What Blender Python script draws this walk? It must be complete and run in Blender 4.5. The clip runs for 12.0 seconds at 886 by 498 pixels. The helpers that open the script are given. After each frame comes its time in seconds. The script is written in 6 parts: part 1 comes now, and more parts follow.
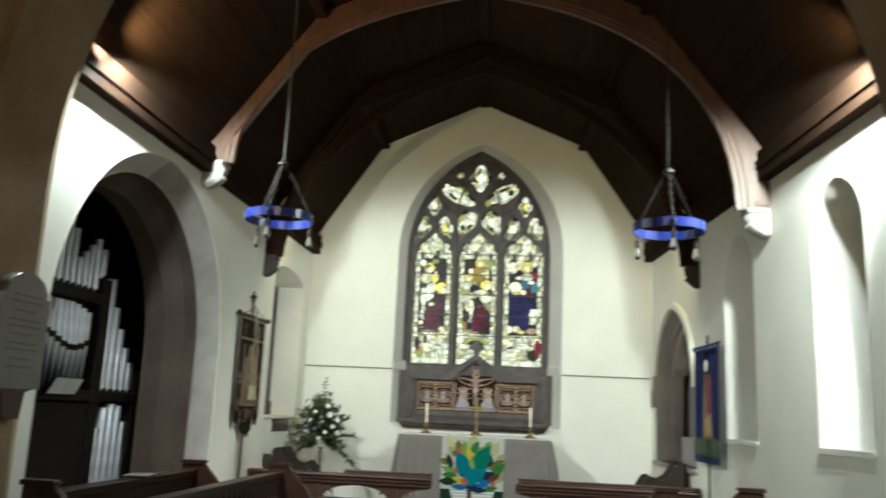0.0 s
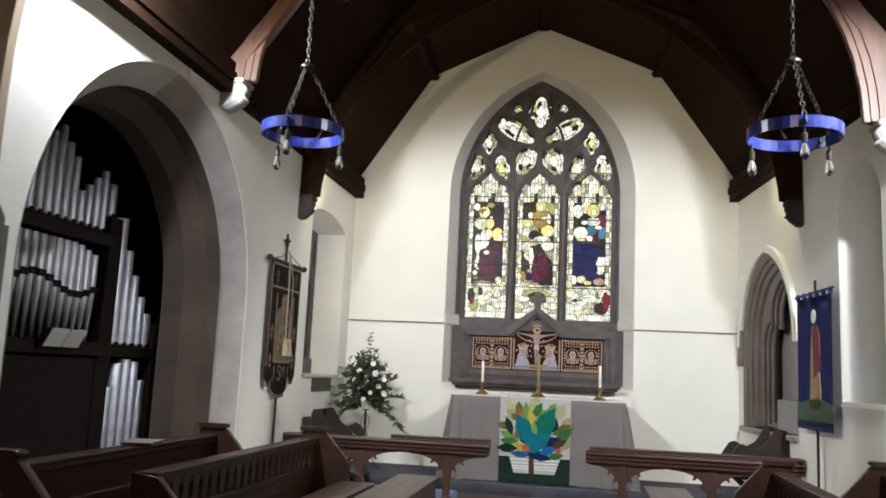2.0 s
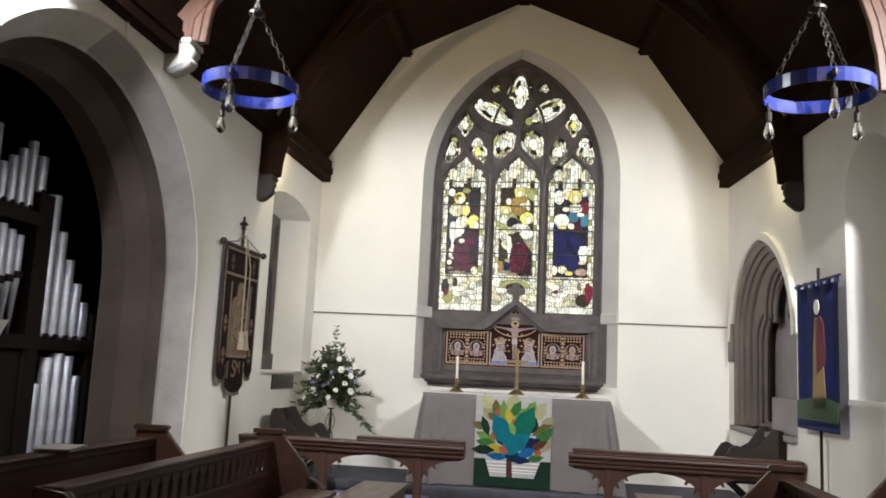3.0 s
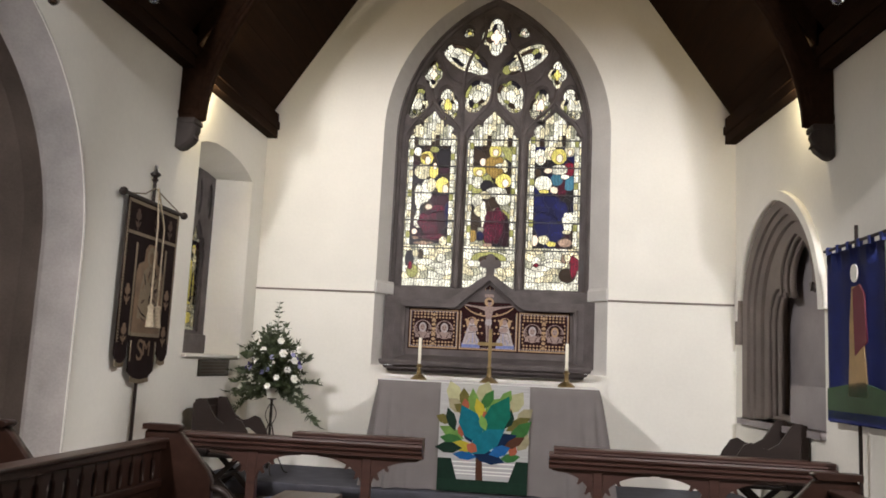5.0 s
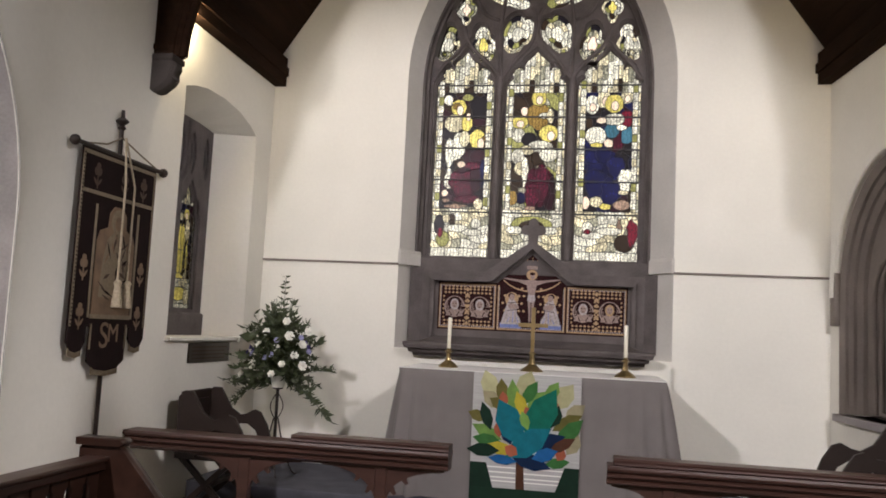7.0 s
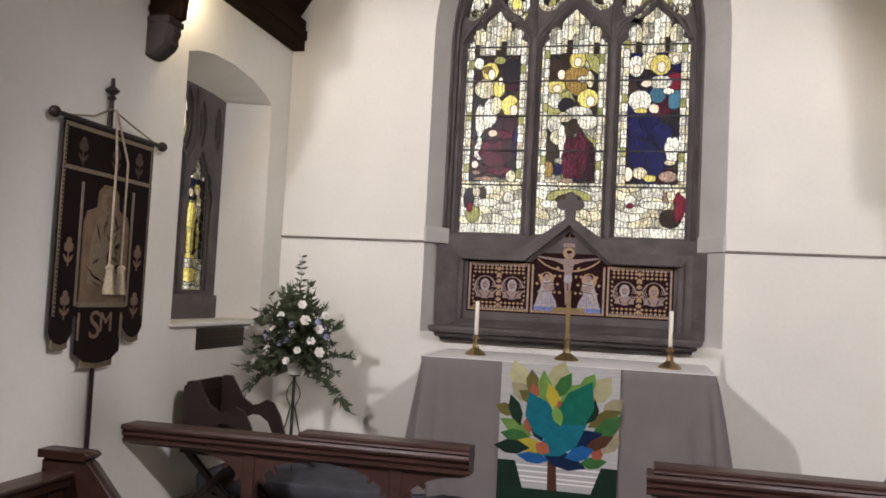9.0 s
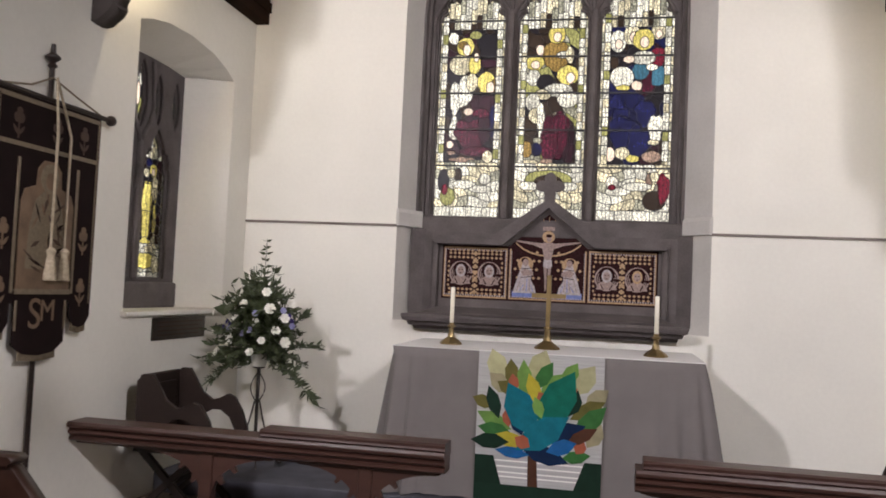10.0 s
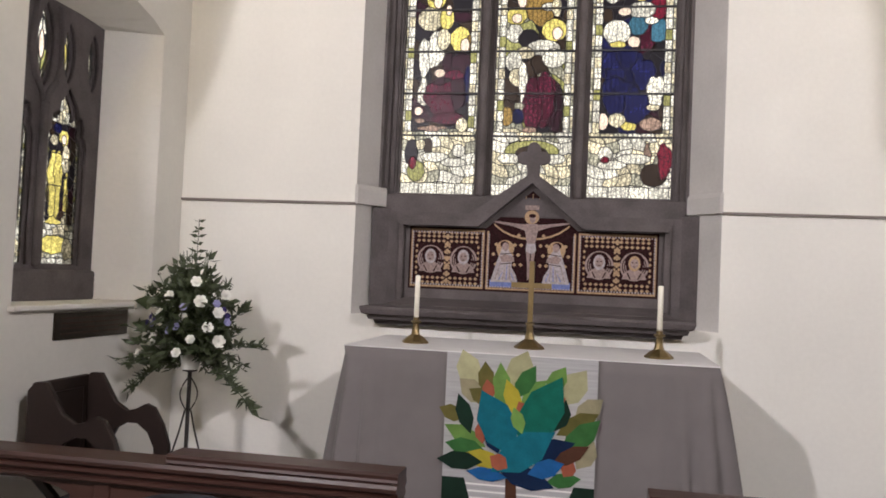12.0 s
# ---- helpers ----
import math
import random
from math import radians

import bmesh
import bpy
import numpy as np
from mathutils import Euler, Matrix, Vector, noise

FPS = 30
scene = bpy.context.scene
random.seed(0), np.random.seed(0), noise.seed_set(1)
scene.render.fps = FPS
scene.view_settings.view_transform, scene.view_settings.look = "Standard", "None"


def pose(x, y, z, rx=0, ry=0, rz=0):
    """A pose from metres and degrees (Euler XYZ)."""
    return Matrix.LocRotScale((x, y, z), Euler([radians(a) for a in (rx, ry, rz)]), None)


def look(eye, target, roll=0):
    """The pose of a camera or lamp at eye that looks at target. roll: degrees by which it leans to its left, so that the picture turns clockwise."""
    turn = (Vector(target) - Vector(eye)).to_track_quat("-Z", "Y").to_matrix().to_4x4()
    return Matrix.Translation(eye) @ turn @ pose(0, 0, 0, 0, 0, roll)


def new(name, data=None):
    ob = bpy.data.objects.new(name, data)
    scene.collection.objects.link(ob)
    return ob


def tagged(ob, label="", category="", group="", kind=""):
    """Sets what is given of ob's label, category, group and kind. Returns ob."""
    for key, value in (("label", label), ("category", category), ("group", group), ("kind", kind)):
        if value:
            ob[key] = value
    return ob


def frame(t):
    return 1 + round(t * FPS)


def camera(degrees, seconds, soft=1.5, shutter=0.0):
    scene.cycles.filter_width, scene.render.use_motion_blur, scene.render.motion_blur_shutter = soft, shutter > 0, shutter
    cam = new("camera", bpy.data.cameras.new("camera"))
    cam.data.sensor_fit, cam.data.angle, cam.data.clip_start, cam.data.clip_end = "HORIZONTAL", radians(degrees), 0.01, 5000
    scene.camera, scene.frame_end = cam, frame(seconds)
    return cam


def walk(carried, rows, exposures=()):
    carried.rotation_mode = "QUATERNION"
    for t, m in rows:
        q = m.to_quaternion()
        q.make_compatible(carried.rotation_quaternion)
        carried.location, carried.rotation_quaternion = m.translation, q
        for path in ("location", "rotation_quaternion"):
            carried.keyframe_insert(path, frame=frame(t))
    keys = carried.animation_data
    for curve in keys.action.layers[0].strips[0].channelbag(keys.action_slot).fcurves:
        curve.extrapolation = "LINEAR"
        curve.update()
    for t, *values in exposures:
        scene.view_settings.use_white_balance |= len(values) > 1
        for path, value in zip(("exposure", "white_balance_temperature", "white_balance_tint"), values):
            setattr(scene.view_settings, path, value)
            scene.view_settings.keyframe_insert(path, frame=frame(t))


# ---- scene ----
cam = camera(56.2, 12.0, soft=1.7, shutter=0.5)
PATH = [
    (0, (0.918, -1.204, 1.699), (0.695, 0.746, 2.083), 2.6),
    (0.5, (0.918, -0.891, 1.702), (0.517, 1.036, 2.054), 3.3),
    (1, (0.798, -0.537, 1.691), (0.383, 1.395, 2.005), 3.2),
    (1.5, (0.679, -0.204, 1.675), (0.319, 1.743, 1.963), 2.8),
    (2, (0.716, 0.169, 1.65), (0.37, 2.117, 1.941), 2.7),
    (2.5, (0.685, 0.545, 1.627), (0.365, 2.497, 1.921), 2.7),
    (3, (0.613, 0.951, 1.632), (0.328, 2.91, 1.92), 2.7),
    (3.5, (0.636, 1.359, 1.618), (0.365, 3.32, 1.902), 2.7),
    (5.5, (0.668, 2.9, 1.547), (0.42, 4.867, 1.807), 2.7),
    (6, (0.624, 3.278, 1.568), (0.357, 5.245, 1.811), 2.7),
    (6.5, (0.593, 3.633, 1.6), (0.288, 5.597, 1.827), 2.7),
    (7, (0.583, 3.912, 1.684), (0.231, 5.871, 1.881), 2.8),
    (9, (0.64, 4.524, 1.835), (0.179, 6.467, 1.948), 2.9),
    (9.5, (0.605, 4.654, 1.846), (0.173, 6.604, 1.941), 2.9),
    (10, (0.569, 4.907, 1.794), (0.167, 6.863, 1.889), 2.6),
    (10.5, (0.505, 5.135, 1.786), (0.138, 7.1, 1.873), 2.6),
    (11, (0.543, 5.396, 1.781), (0.176, 7.36, 1.862), 2.6),
    (11.5, (0.56, 5.659, 1.791), (0.188, 7.623, 1.866), 2.7),
    (12, (0.524, 5.933, 1.8), (0.152, 7.897, 1.869), 2.5),
]
EXPOSURES = [(0, 0.02, 6200, -9), (0.5, 0.03, 6150, -4), (1.5, 0.10, 6080, 5), (3.5, 0.02, 6300, 10), (5.5, -0.14, 6520, 14), (7.0, -0.31, 6500, 16), (9.0, -0.29, 6420, 18), (12, -0.29, 6380, 18)]
walk(cam, [(t, look(eye, target, roll)) for t, eye, target, roll in PATH], EXPOSURES)

# ---- light ----
world = bpy.data.worlds.new("overcast_sky")
world.use_nodes = True
scene.world = world
sky = world.node_tree.nodes.new("ShaderNodeTexSky")
sky.sky_type = "NISHITA"
sky.sun_disc, sky.sun_elevation, sky.sun_rotation = False, radians(35), radians(120)
world.node_tree.links.new(sky.outputs[0], world.node_tree.nodes["Background"].inputs[0])
world.node_tree.nodes["Background"].inputs[1].default_value = 0.06


def lamp(name, place, watts, colour, size, target=None, cone=None, blend=0.3):
    data = bpy.data.lights.new(name, "SPOT" if cone else "POINT")
    data.energy, data.color, data.shadow_soft_size = watts, colour, size
    if cone:
        data.spot_size, data.spot_blend = radians(cone), blend
    ob = new(name, data)
    ob.matrix_basis = look(place, target) if target else Matrix.Translation(place)
    return ob


COOL, WARM, AMBER, ICE = (1.0, 0.965, 0.93), (1.0, 0.72, 0.42), (1.0, 0.85, 0.52), (0.95, 0.97, 1.0)
lamp("floodlight_north", (-2.60, 4.62, 4.50), 980, COOL, 0.05, (-0.7, 12.0, -0.35), 80, 0.4)
lamp("floodlight_south", (3.28, 4.62, 4.50), 980, COOL, 0.05, (0.6, 12.0, -0.35), 82, 0.4)
lamp("uplight_north", (-2.62, 9.92, 4.12), 34, AMBER, 0.02)
lamp("uplight_south", (2.85, 9.92, 4.12), 30, AMBER, 0.02)
lamp("wall_light_north", (-2.40, 5.0, 4.50), 310, ICE, 0.05, (-2.6, 6.0, 2.0), 164, 0.25)
lamp("wall_light_south", (3.10, 5.0, 4.50), 265, ICE, 0.05, (3.2, 6.0, 2.0), 164, 0.25)
# added warm fills without a fixture, to lift the roof boards near the eaves
lamp("eaves_fill_north", (-2.4, 4.75, 4.45), 200, WARM, 0.05, (-1.8, 6.0, 5.4), 105, 0.9)
lamp("eaves_fill_south", (3.15, 4.75, 4.45), 40, WARM, 0.05, (3.2, 5.6, 5.0), 64, 0.9)
lamp("nave_light", (0.3, -2.5, 5.2), 170, WARM, 0.3)


# ---- materials ----
def mat(name, col, rough=0.6, metal=0.0, var=0.18, scale=3.0, fine=60.0, bump=0.15, stretch=(1, 1, 1), rnd=0.0, spec=0.5, sheen=0.0):
    m = bpy.data.materials.new(name)
    m.use_nodes = True
    nt, b = m.node_tree, m.node_tree.nodes["Principled BSDF"]
    add, link = nt.nodes.new, nt.links.new
    tc, mp = add("ShaderNodeTexCoord"), add("ShaderNodeMapping")
    mp.inputs["Scale"].default_value = stretch
    link(tc.outputs["Object"], mp.inputs[0])
    n1, n2 = add("ShaderNodeTexNoise"), add("ShaderNodeTexNoise")
    n1.inputs["Scale"].default_value, n1.inputs["Detail"].default_value = scale, 4
    n2.inputs["Scale"].default_value, n2.inputs["Detail"].default_value = fine, 3
    link(mp.outputs[0], n1.inputs[0]), link(mp.outputs[0], n2.inputs[0])
    mix = add("ShaderNodeMath")
    mix.operation = "MULTIPLY_ADD"
    link(n2.outputs[0], mix.inputs[0])
    mix.inputs[1].default_value = 0.4
    link(n1.outputs[0], mix.inputs[2])
    ramp = add("ShaderNodeMapRange")
    ramp.inputs[1].default_value, ramp.inputs[2].default_value = 0.4, 1.0
    ramp.inputs[3].default_value, ramp.inputs[4].default_value = 1 - var, 1 + var
    link(mix.outputs[0], ramp.inputs[0])
    value = ramp.outputs[0]
    if rnd:
        oi, mr, mu = add("ShaderNodeObjectInfo"), add("ShaderNodeMapRange"), add("ShaderNodeMath")
        mr.inputs[3].default_value, mr.inputs[4].default_value = 1 - rnd, 1 + rnd
        link(oi.outputs["Random"], mr.inputs[0])
        mu.operation = "MULTIPLY"
        link(value, mu.inputs[0]), link(mr.outputs[0], mu.inputs[1])
        value = mu.outputs[0]
    vm = add("ShaderNodeVectorMath")
    vm.operation = "SCALE"
    vm.inputs[0].default_value = col
    link(value, vm.inputs["Scale"])
    link(vm.outputs[0], b.inputs["Base Color"])
    rr = add("ShaderNodeMapRange")
    rr.inputs[3].default_value, rr.inputs[4].default_value = max(0.03, rough - 0.1), min(1, rough + 0.1)
    link(n1.outputs[0], rr.inputs[0]), link(rr.outputs[0], b.inputs["Roughness"])
    b.inputs["Metallic"].default_value = metal
    b.inputs["Specular IOR Level"].default_value = spec
    b.inputs["Sheen Weight"].default_value = sheen
    if bump:
        bp = add("ShaderNodeBump")
        bp.inputs["Strength"].default_value, bp.inputs["Distance"].default_value = bump, 0.01
        link(mix.outputs[0], bp.inputs["Height"]), link(bp.outputs[0], b.inputs["Normal"])
    return m


def pane_mat(name, tint, paint=0.5, scale=38.0):
    """Stained glass: daylight passes tinted, brown enamel lines on it."""
    m = bpy.data.materials.new(name)
    m.use_nodes = True
    nt = m.node_tree
    add, link = nt.nodes.new, nt.links.new
    nt.nodes.remove(nt.nodes["Principled BSDF"])
    tc, vo, no = add("ShaderNodeTexCoord"), add("ShaderNodeTexVoronoi"), add("ShaderNodeTexNoise")
    vo.feature = "DISTANCE_TO_EDGE"
    vo.inputs["Scale"].default_value = scale
    no.inputs["Scale"].default_value, no.inputs["Detail"].default_value = 9.0, 5
    link(tc.outputs["Object"], vo.inputs[0]), link(tc.outputs["Object"], no.inputs[0])
    line = add("ShaderNodeMapRange")
    line.inputs[1].default_value, line.inputs[2].default_value = 0.02, 0.16
    line.inputs[3].default_value, line.inputs[4].default_value = 1 - paint, 1.0
    link(vo.outputs["Distance"], line.inputs[0])
    wash = add("ShaderNodeMapRange")
    wash.inputs[1].default_value, wash.inputs[2].default_value = 0.3, 0.62
    wash.inputs[3].default_value, wash.inputs[4].default_value = 1 - paint * 0.8, 1.0
    link(no.outputs[0], wash.inputs[0])
    oi, mr = add("ShaderNodeObjectInfo"), add("ShaderNodeMapRange")
    mr.inputs[3].default_value, mr.inputs[4].default_value = 0.72, 1.08
    link(oi.outputs["Random"], mr.inputs[0])
    a, c = add("ShaderNodeMath"), add("ShaderNodeMath")
    a.operation = c.operation = "MULTIPLY"
    link(line.outputs[0], a.inputs[0]), link(wash.outputs[0], a.inputs[1])
    link(a.outputs[0], c.inputs[0]), link(mr.outputs[0], c.inputs[1])
    wv, fold, e = add("ShaderNodeTexWave"), add("ShaderNodeMapRange"), add("ShaderNodeMath")
    wv.inputs["Scale"].default_value, wv.inputs["Distortion"].default_value = 9.0, 4.5
    wv.inputs["Detail"].default_value, wv.inputs["Detail Scale"].default_value = 2.0, 1.6
    link(tc.outputs["Object"], wv.inputs[0])
    fold.inputs[1].default_value, fold.inputs[2].default_value = 0.04, 0.34
    fold.inputs[3].default_value, fold.inputs[4].default_value = 1 - min(0.6, paint * 0.85), 1.0
    link(wv.outputs["Fac"], fold.inputs[0])
    e.operation = "MULTIPLY"
    link(c.outputs[0], e.inputs[0]), link(fold.outputs[0], e.inputs[1])
    vm = add("ShaderNodeVectorMath")
    vm.operation = "SCALE"
    vm.inputs[0].default_value = tint
    link(e.outputs[0], vm.inputs["Scale"])
    tr, gl, mx = add("ShaderNodeBsdfTransparent"), add("ShaderNodeBsdfGlossy"), add("ShaderNodeMixShader")
    link(vm.outputs[0], tr.inputs[0])
    gl.inputs["Roughness"].default_value = 0.35
    mx.inputs[0].default_value = 0.012
    link(tr.outputs[0], mx.inputs[1]), link(gl.outputs[0], mx.inputs[2])
    link(mx.outputs[0], nt.nodes["Material Output"].inputs[0])
    return m


def glow(name, col, strength):
    m = bpy.data.materials.new(name)
    m.use_nodes = True
    b = m.node_tree.nodes["Principled BSDF"]
    b.inputs["Base Color"].default_value = (*col, 1)
    b.inputs["Emission Color"].default_value = (*col, 1)
    b.inputs["Emission Strength"].default_value = strength
    return m


PLASTER = mat("white_limewash", (0.78, 0.76, 0.70), 0.85, var=0.06, scale=1.3, fine=30, bump=0.12, spec=0.2)
STONE = mat("grey_sandstone", (0.20, 0.17, 0.152), 0.8, var=0.22, scale=2.5, fine=70, bump=0.2, spec=0.3)
DARKSTONE = mat("dark_sandstone", (0.10, 0.086, 0.086), 0.75, var=0.42, scale=4.5, fine=80, bump=0.2, spec=0.3)
WHITEWASH = mat("whitewashed_stone", (0.36, 0.35, 0.335), 0.85, var=0.3, scale=9, fine=60, bump=0.3, spec=0.15)
# brown stone of the organ arch soffit, darkened to carry the shade inside the arch
SHADEDSOFFIT = mat("shaded_brown_soffit", (0.095, 0.073, 0.06), 0.85, var=0.3, scale=2.2, fine=60, bump=0.25, spec=0.15)
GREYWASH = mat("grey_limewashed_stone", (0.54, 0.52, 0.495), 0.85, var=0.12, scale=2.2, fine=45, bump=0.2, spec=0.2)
PALESTONE = mat("pale_grey_stone", (0.29, 0.265, 0.27), 0.7, var=0.2, scale=2.5, fine=70, bump=0.15, spec=0.4)
DARKBROWNSTONE = mat("dark_brown_stone", (0.045, 0.037, 0.034), 0.85, var=0.3, scale=6, fine=70, bump=0.25, spec=0.2)
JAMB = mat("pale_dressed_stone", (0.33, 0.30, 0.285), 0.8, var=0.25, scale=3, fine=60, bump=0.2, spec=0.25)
BUFF = mat("buff_sandstone", (0.25, 0.185, 0.125), 0.85, var=0.25, scale=1.6, fine=50, bump=0.25, spec=0.2)
ROOF = mat("dark_stained_boards", (0.021, 0.0108, 0.0065), 0.85, var=0.35, scale=3, fine=30, bump=0.1, stretch=(6, 0.6, 6), spec=0.04)
OAK = mat("red_brown_oak", (0.075, 0.032, 0.018), 0.45, var=0.35, scale=4, fine=40, bump=0.15, stretch=(4, 4, 1))
PEW = mat("dark_pitch_pine", (0.024, 0.010, 0.0065), 0.36, var=0.4, scale=4, fine=36, bump=0.1, stretch=(5, 0.6, 5))
RAIL = mat("polished_mahogany", (0.042, 0.017, 0.012), 0.42, var=0.35, scale=4, fine=40, bump=0.08, stretch=(0.6, 5, 5))
CHAIR = mat("black_oak", (0.016, 0.009, 0.007), 0.5, var=0.35, scale=5, fine=50, bump=0.12, spec=0.35)
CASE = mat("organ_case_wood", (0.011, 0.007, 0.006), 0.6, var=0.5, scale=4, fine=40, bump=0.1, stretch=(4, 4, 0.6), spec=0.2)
PIPE = mat("spotted_pipe_metal", (0.62, 0.64, 0.72), 0.42, 0.75, var=0.22, scale=14, fine=80, bump=0.03, rnd=0.12)
BLUE = mat("royal_blue_enamel", (0.014, 0.024, 0.16), 0.25, var=0.12, scale=8, bump=0.02)
IRON = mat("wrought_iron", (0.03, 0.025, 0.022), 0.5, 0.6, var=0.3, scale=20)
BRASS = mat("aged_brass", (0.27, 0.20, 0.095), 0.35, 0.9, var=0.25, scale=12, fine=90, bump=0.05)
WAX = mat("cream_wax", (0.86, 0.82, 0.7), 0.45, var=0.04, bump=0.02)
CLOTH = mat("grey_altar_cloth", (0.16, 0.145, 0.142), 0.9, var=0.08, scale=5, fine=220, bump=0.25, sheen=0.2, spec=0.1)
LINEN = mat("white_linen", (0.7, 0.69, 0.69), 0.85, var=0.05, scale=8, fine=250, bump=0.2, spec=0.1)
CARPET = mat("blue_grey_carpet", (0.075, 0.075, 0.09), 0.95, var=0.25, scale=6, fine=200, bump=0.4, spec=0.1)
TILE = mat("worn_floor_tiles", (0.16, 0.13, 0.115), 0.55, var=0.25, scale=3, fine=60, bump=0.1, rnd=0.3)
MARBLE = mat("grey_marble", (0.14, 0.135, 0.135), 0.4, var=0.12, scale=4, fine=40, bump=0.04)
INK = mat("dark_lettering", (0.09, 0.085, 0.085), 0.6, var=0.1, bump=0)
VELVET = mat("dark_brown_velvet", (0.014, 0.008, 0.008), 0.85, var=0.3, scale=9, fine=150, bump=0.2, spec=0.12)
GOLD = mat("faded_gold_braid", (0.19, 0.15, 0.10), 0.6, 0.2, var=0.3, scale=40, fine=160, bump=0.3)
CORD = mat("pale_gold_cord", (0.36, 0.30, 0.21), 0.7, var=0.3, scale=40, fine=160, bump=0.4)
TAN = mat("tan_embroidery", (0.16, 0.105, 0.065), 0.8, var=0.35, scale=10, fine=120, bump=0.3)
BROWN = mat("brown_embroidery", (0.06, 0.035, 0.024), 0.8, var=0.35, scale=14, fine=120, bump=0.3)
BLUECLOTH = mat("blue_banner_silk", (0.015, 0.028, 0.17), 0.7, var=0.25, scale=5, fine=150, bump=0.15)
LEAF = mat("florist_leaves", (0.05, 0.066, 0.03), 0.45, var=0.4, scale=18, fine=90, bump=0.1)
PETAL = mat("white_petals", (0.83, 0.82, 0.76), 0.6, var=0.06, scale=20, bump=0.05)
LILAC = mat("lilac_petals", (0.33, 0.32, 0.55), 0.6, var=0.15, scale=20, bump=0.05)
VIOLET = mat("violet_petals", (0.045, 0.03, 0.16), 0.6, var=0.2, scale=20, bump=0.05)
LEAD = mat("lead_came", (0.03, 0.03, 0.032), 0.6, 0.3, var=0.2, bump=0.05)
PAPER = mat("white_paper", (0.7, 0.69, 0.66), 0.8, var=0.05, bump=0.02)
FADED = mat("faded_booklet", (0.20, 0.165, 0.15), 0.8, var=0.12, bump=0.03)
SKYGLOW = glow("bright_overcast_sky", (0.95, 0.97, 1.0), 1.9)
BULB = mat("clear_bulb_glass", (1.0, 1.0, 0.98), 0.05, var=0.05, bump=0)
BULB.node_tree.nodes["Principled BSDF"].inputs["Transmission Weight"].default_value = 1.0


# ---- geometry helpers ----
def part(name, data, material, parent=None, label="", smooth=False):
    if isinstance(data, bmesh.types.BMesh):
        me = bpy.data.meshes.new(name)
        bmesh.ops.recalc_face_normals(data, faces=data.faces)
        data.to_mesh(me)
        data.free()
    else:
        me = data
    if not me.materials:
        me.materials.append(material)
    if smooth:
        me.polygons.foreach_set("use_smooth", [True] * len(me.polygons))
    ob = new(name, me)
    ob.parent = parent
    return tagged(ob, label)


def thing(name, label, category, place=None, group=""):
    ob = new(name)
    ob.empty_display_size = 0.1
    if place is not None:
        ob.matrix_basis = place if isinstance(place, Matrix) else Matrix.Translation(place)
    return tagged(ob, label, category, group)


def structure(name, data, material, label, category):
    return tagged(part(name, data, material), label, category, "", "structure")


def box(bm, x0, x1, y0, y1, z0, z1, bevel=0.0, m=None):
    v = [bm.verts.new((x, y, z)) for x in (x0, x1) for y in (y0, y1) for z in (z0, z1)]
    f = [bm.faces.new([v[i] for i in q]) for q in ((0, 1, 3, 2), (4, 6, 7, 5), (0, 4, 5, 1), (2, 3, 7, 6), (0, 2, 6, 4), (1, 5, 7, 3))]
    if bevel:
        es = list({e for q in f for e in q.edges})
        r = bmesh.ops.bevel(bm, geom=es, offset=bevel, segments=2, affect="EDGES", profile=0.5)
        v = list({w for q in r["faces"] for w in q.verts} | {w for w in v if w.is_valid})
    if m is not None:
        bmesh.ops.transform(bm, matrix=m, verts=v)
    return bm


def boxes(*rows, bevel=0.0):
    bm = bmesh.new()
    for r in rows:
        box(bm, *r, bevel=bevel)
    return bm


def lathe(bm, profile, n=16, at=(0, 0, 0)):
    rings = []
    for r, z in profile:
        rings.append([bm.verts.new((at[0] + r * math.cos(6.28319 * i / n), at[1] + r * math.sin(6.28319 * i / n), at[2] + z)) for i in range(n)])
    for a, b in zip(rings, rings[1:]):
        for i in range(n):
            bm.faces.new((a[i], a[(i + 1) % n], b[(i + 1) % n], b[i]))
    bm.faces.new(rings[0][::-1]), bm.faces.new(rings[-1])
    return bm


def tube(bm, pts, r, n=8, closed=False):
    pts = [Vector(p) for p in pts]
    rings = []
    for i, p in enumerate(pts):
        a = pts[i - 1] if (i or closed) else p
        b = pts[(i + 1) % len(pts)] if (i < len(pts) - 1 or closed) else p
        d = (b - a).normalized()
        s = d.cross(Vector((0.31, 0.17, 0.94))).normalized()
        t = d.cross(s)
        rr = r[i] if isinstance(r, (list, tuple)) else r
        rings.append([bm.verts.new(p + rr * (math.cos(6.28319 * k / n) * s + math.sin(6.28319 * k / n) * t)) for k in range(n)])
    pairs = list(zip(rings, rings[1:])) + ([(rings[-1], rings[0])] if closed else [])
    for a, b in pairs:
        for k in range(n):
            bm.faces.new((a[k], a[(k + 1) % n], b[(k + 1) % n], b[k]))
    if not closed:
        bm.faces.new(rings[0][::-1]), bm.faces.new(rings[-1])
    return bm


def loft(bm, a, b, closed=True):
    """Faces between two loops of points of equal count."""
    va, vb = [bm.verts.new(p) for p in a], [bm.verts.new(p) for p in b]
    n = len(va)
    for i in range(n if closed else n - 1):
        j = (i + 1) % n
        bm.faces.new((va[i], va[j], vb[j], vb[i]))
    return bm


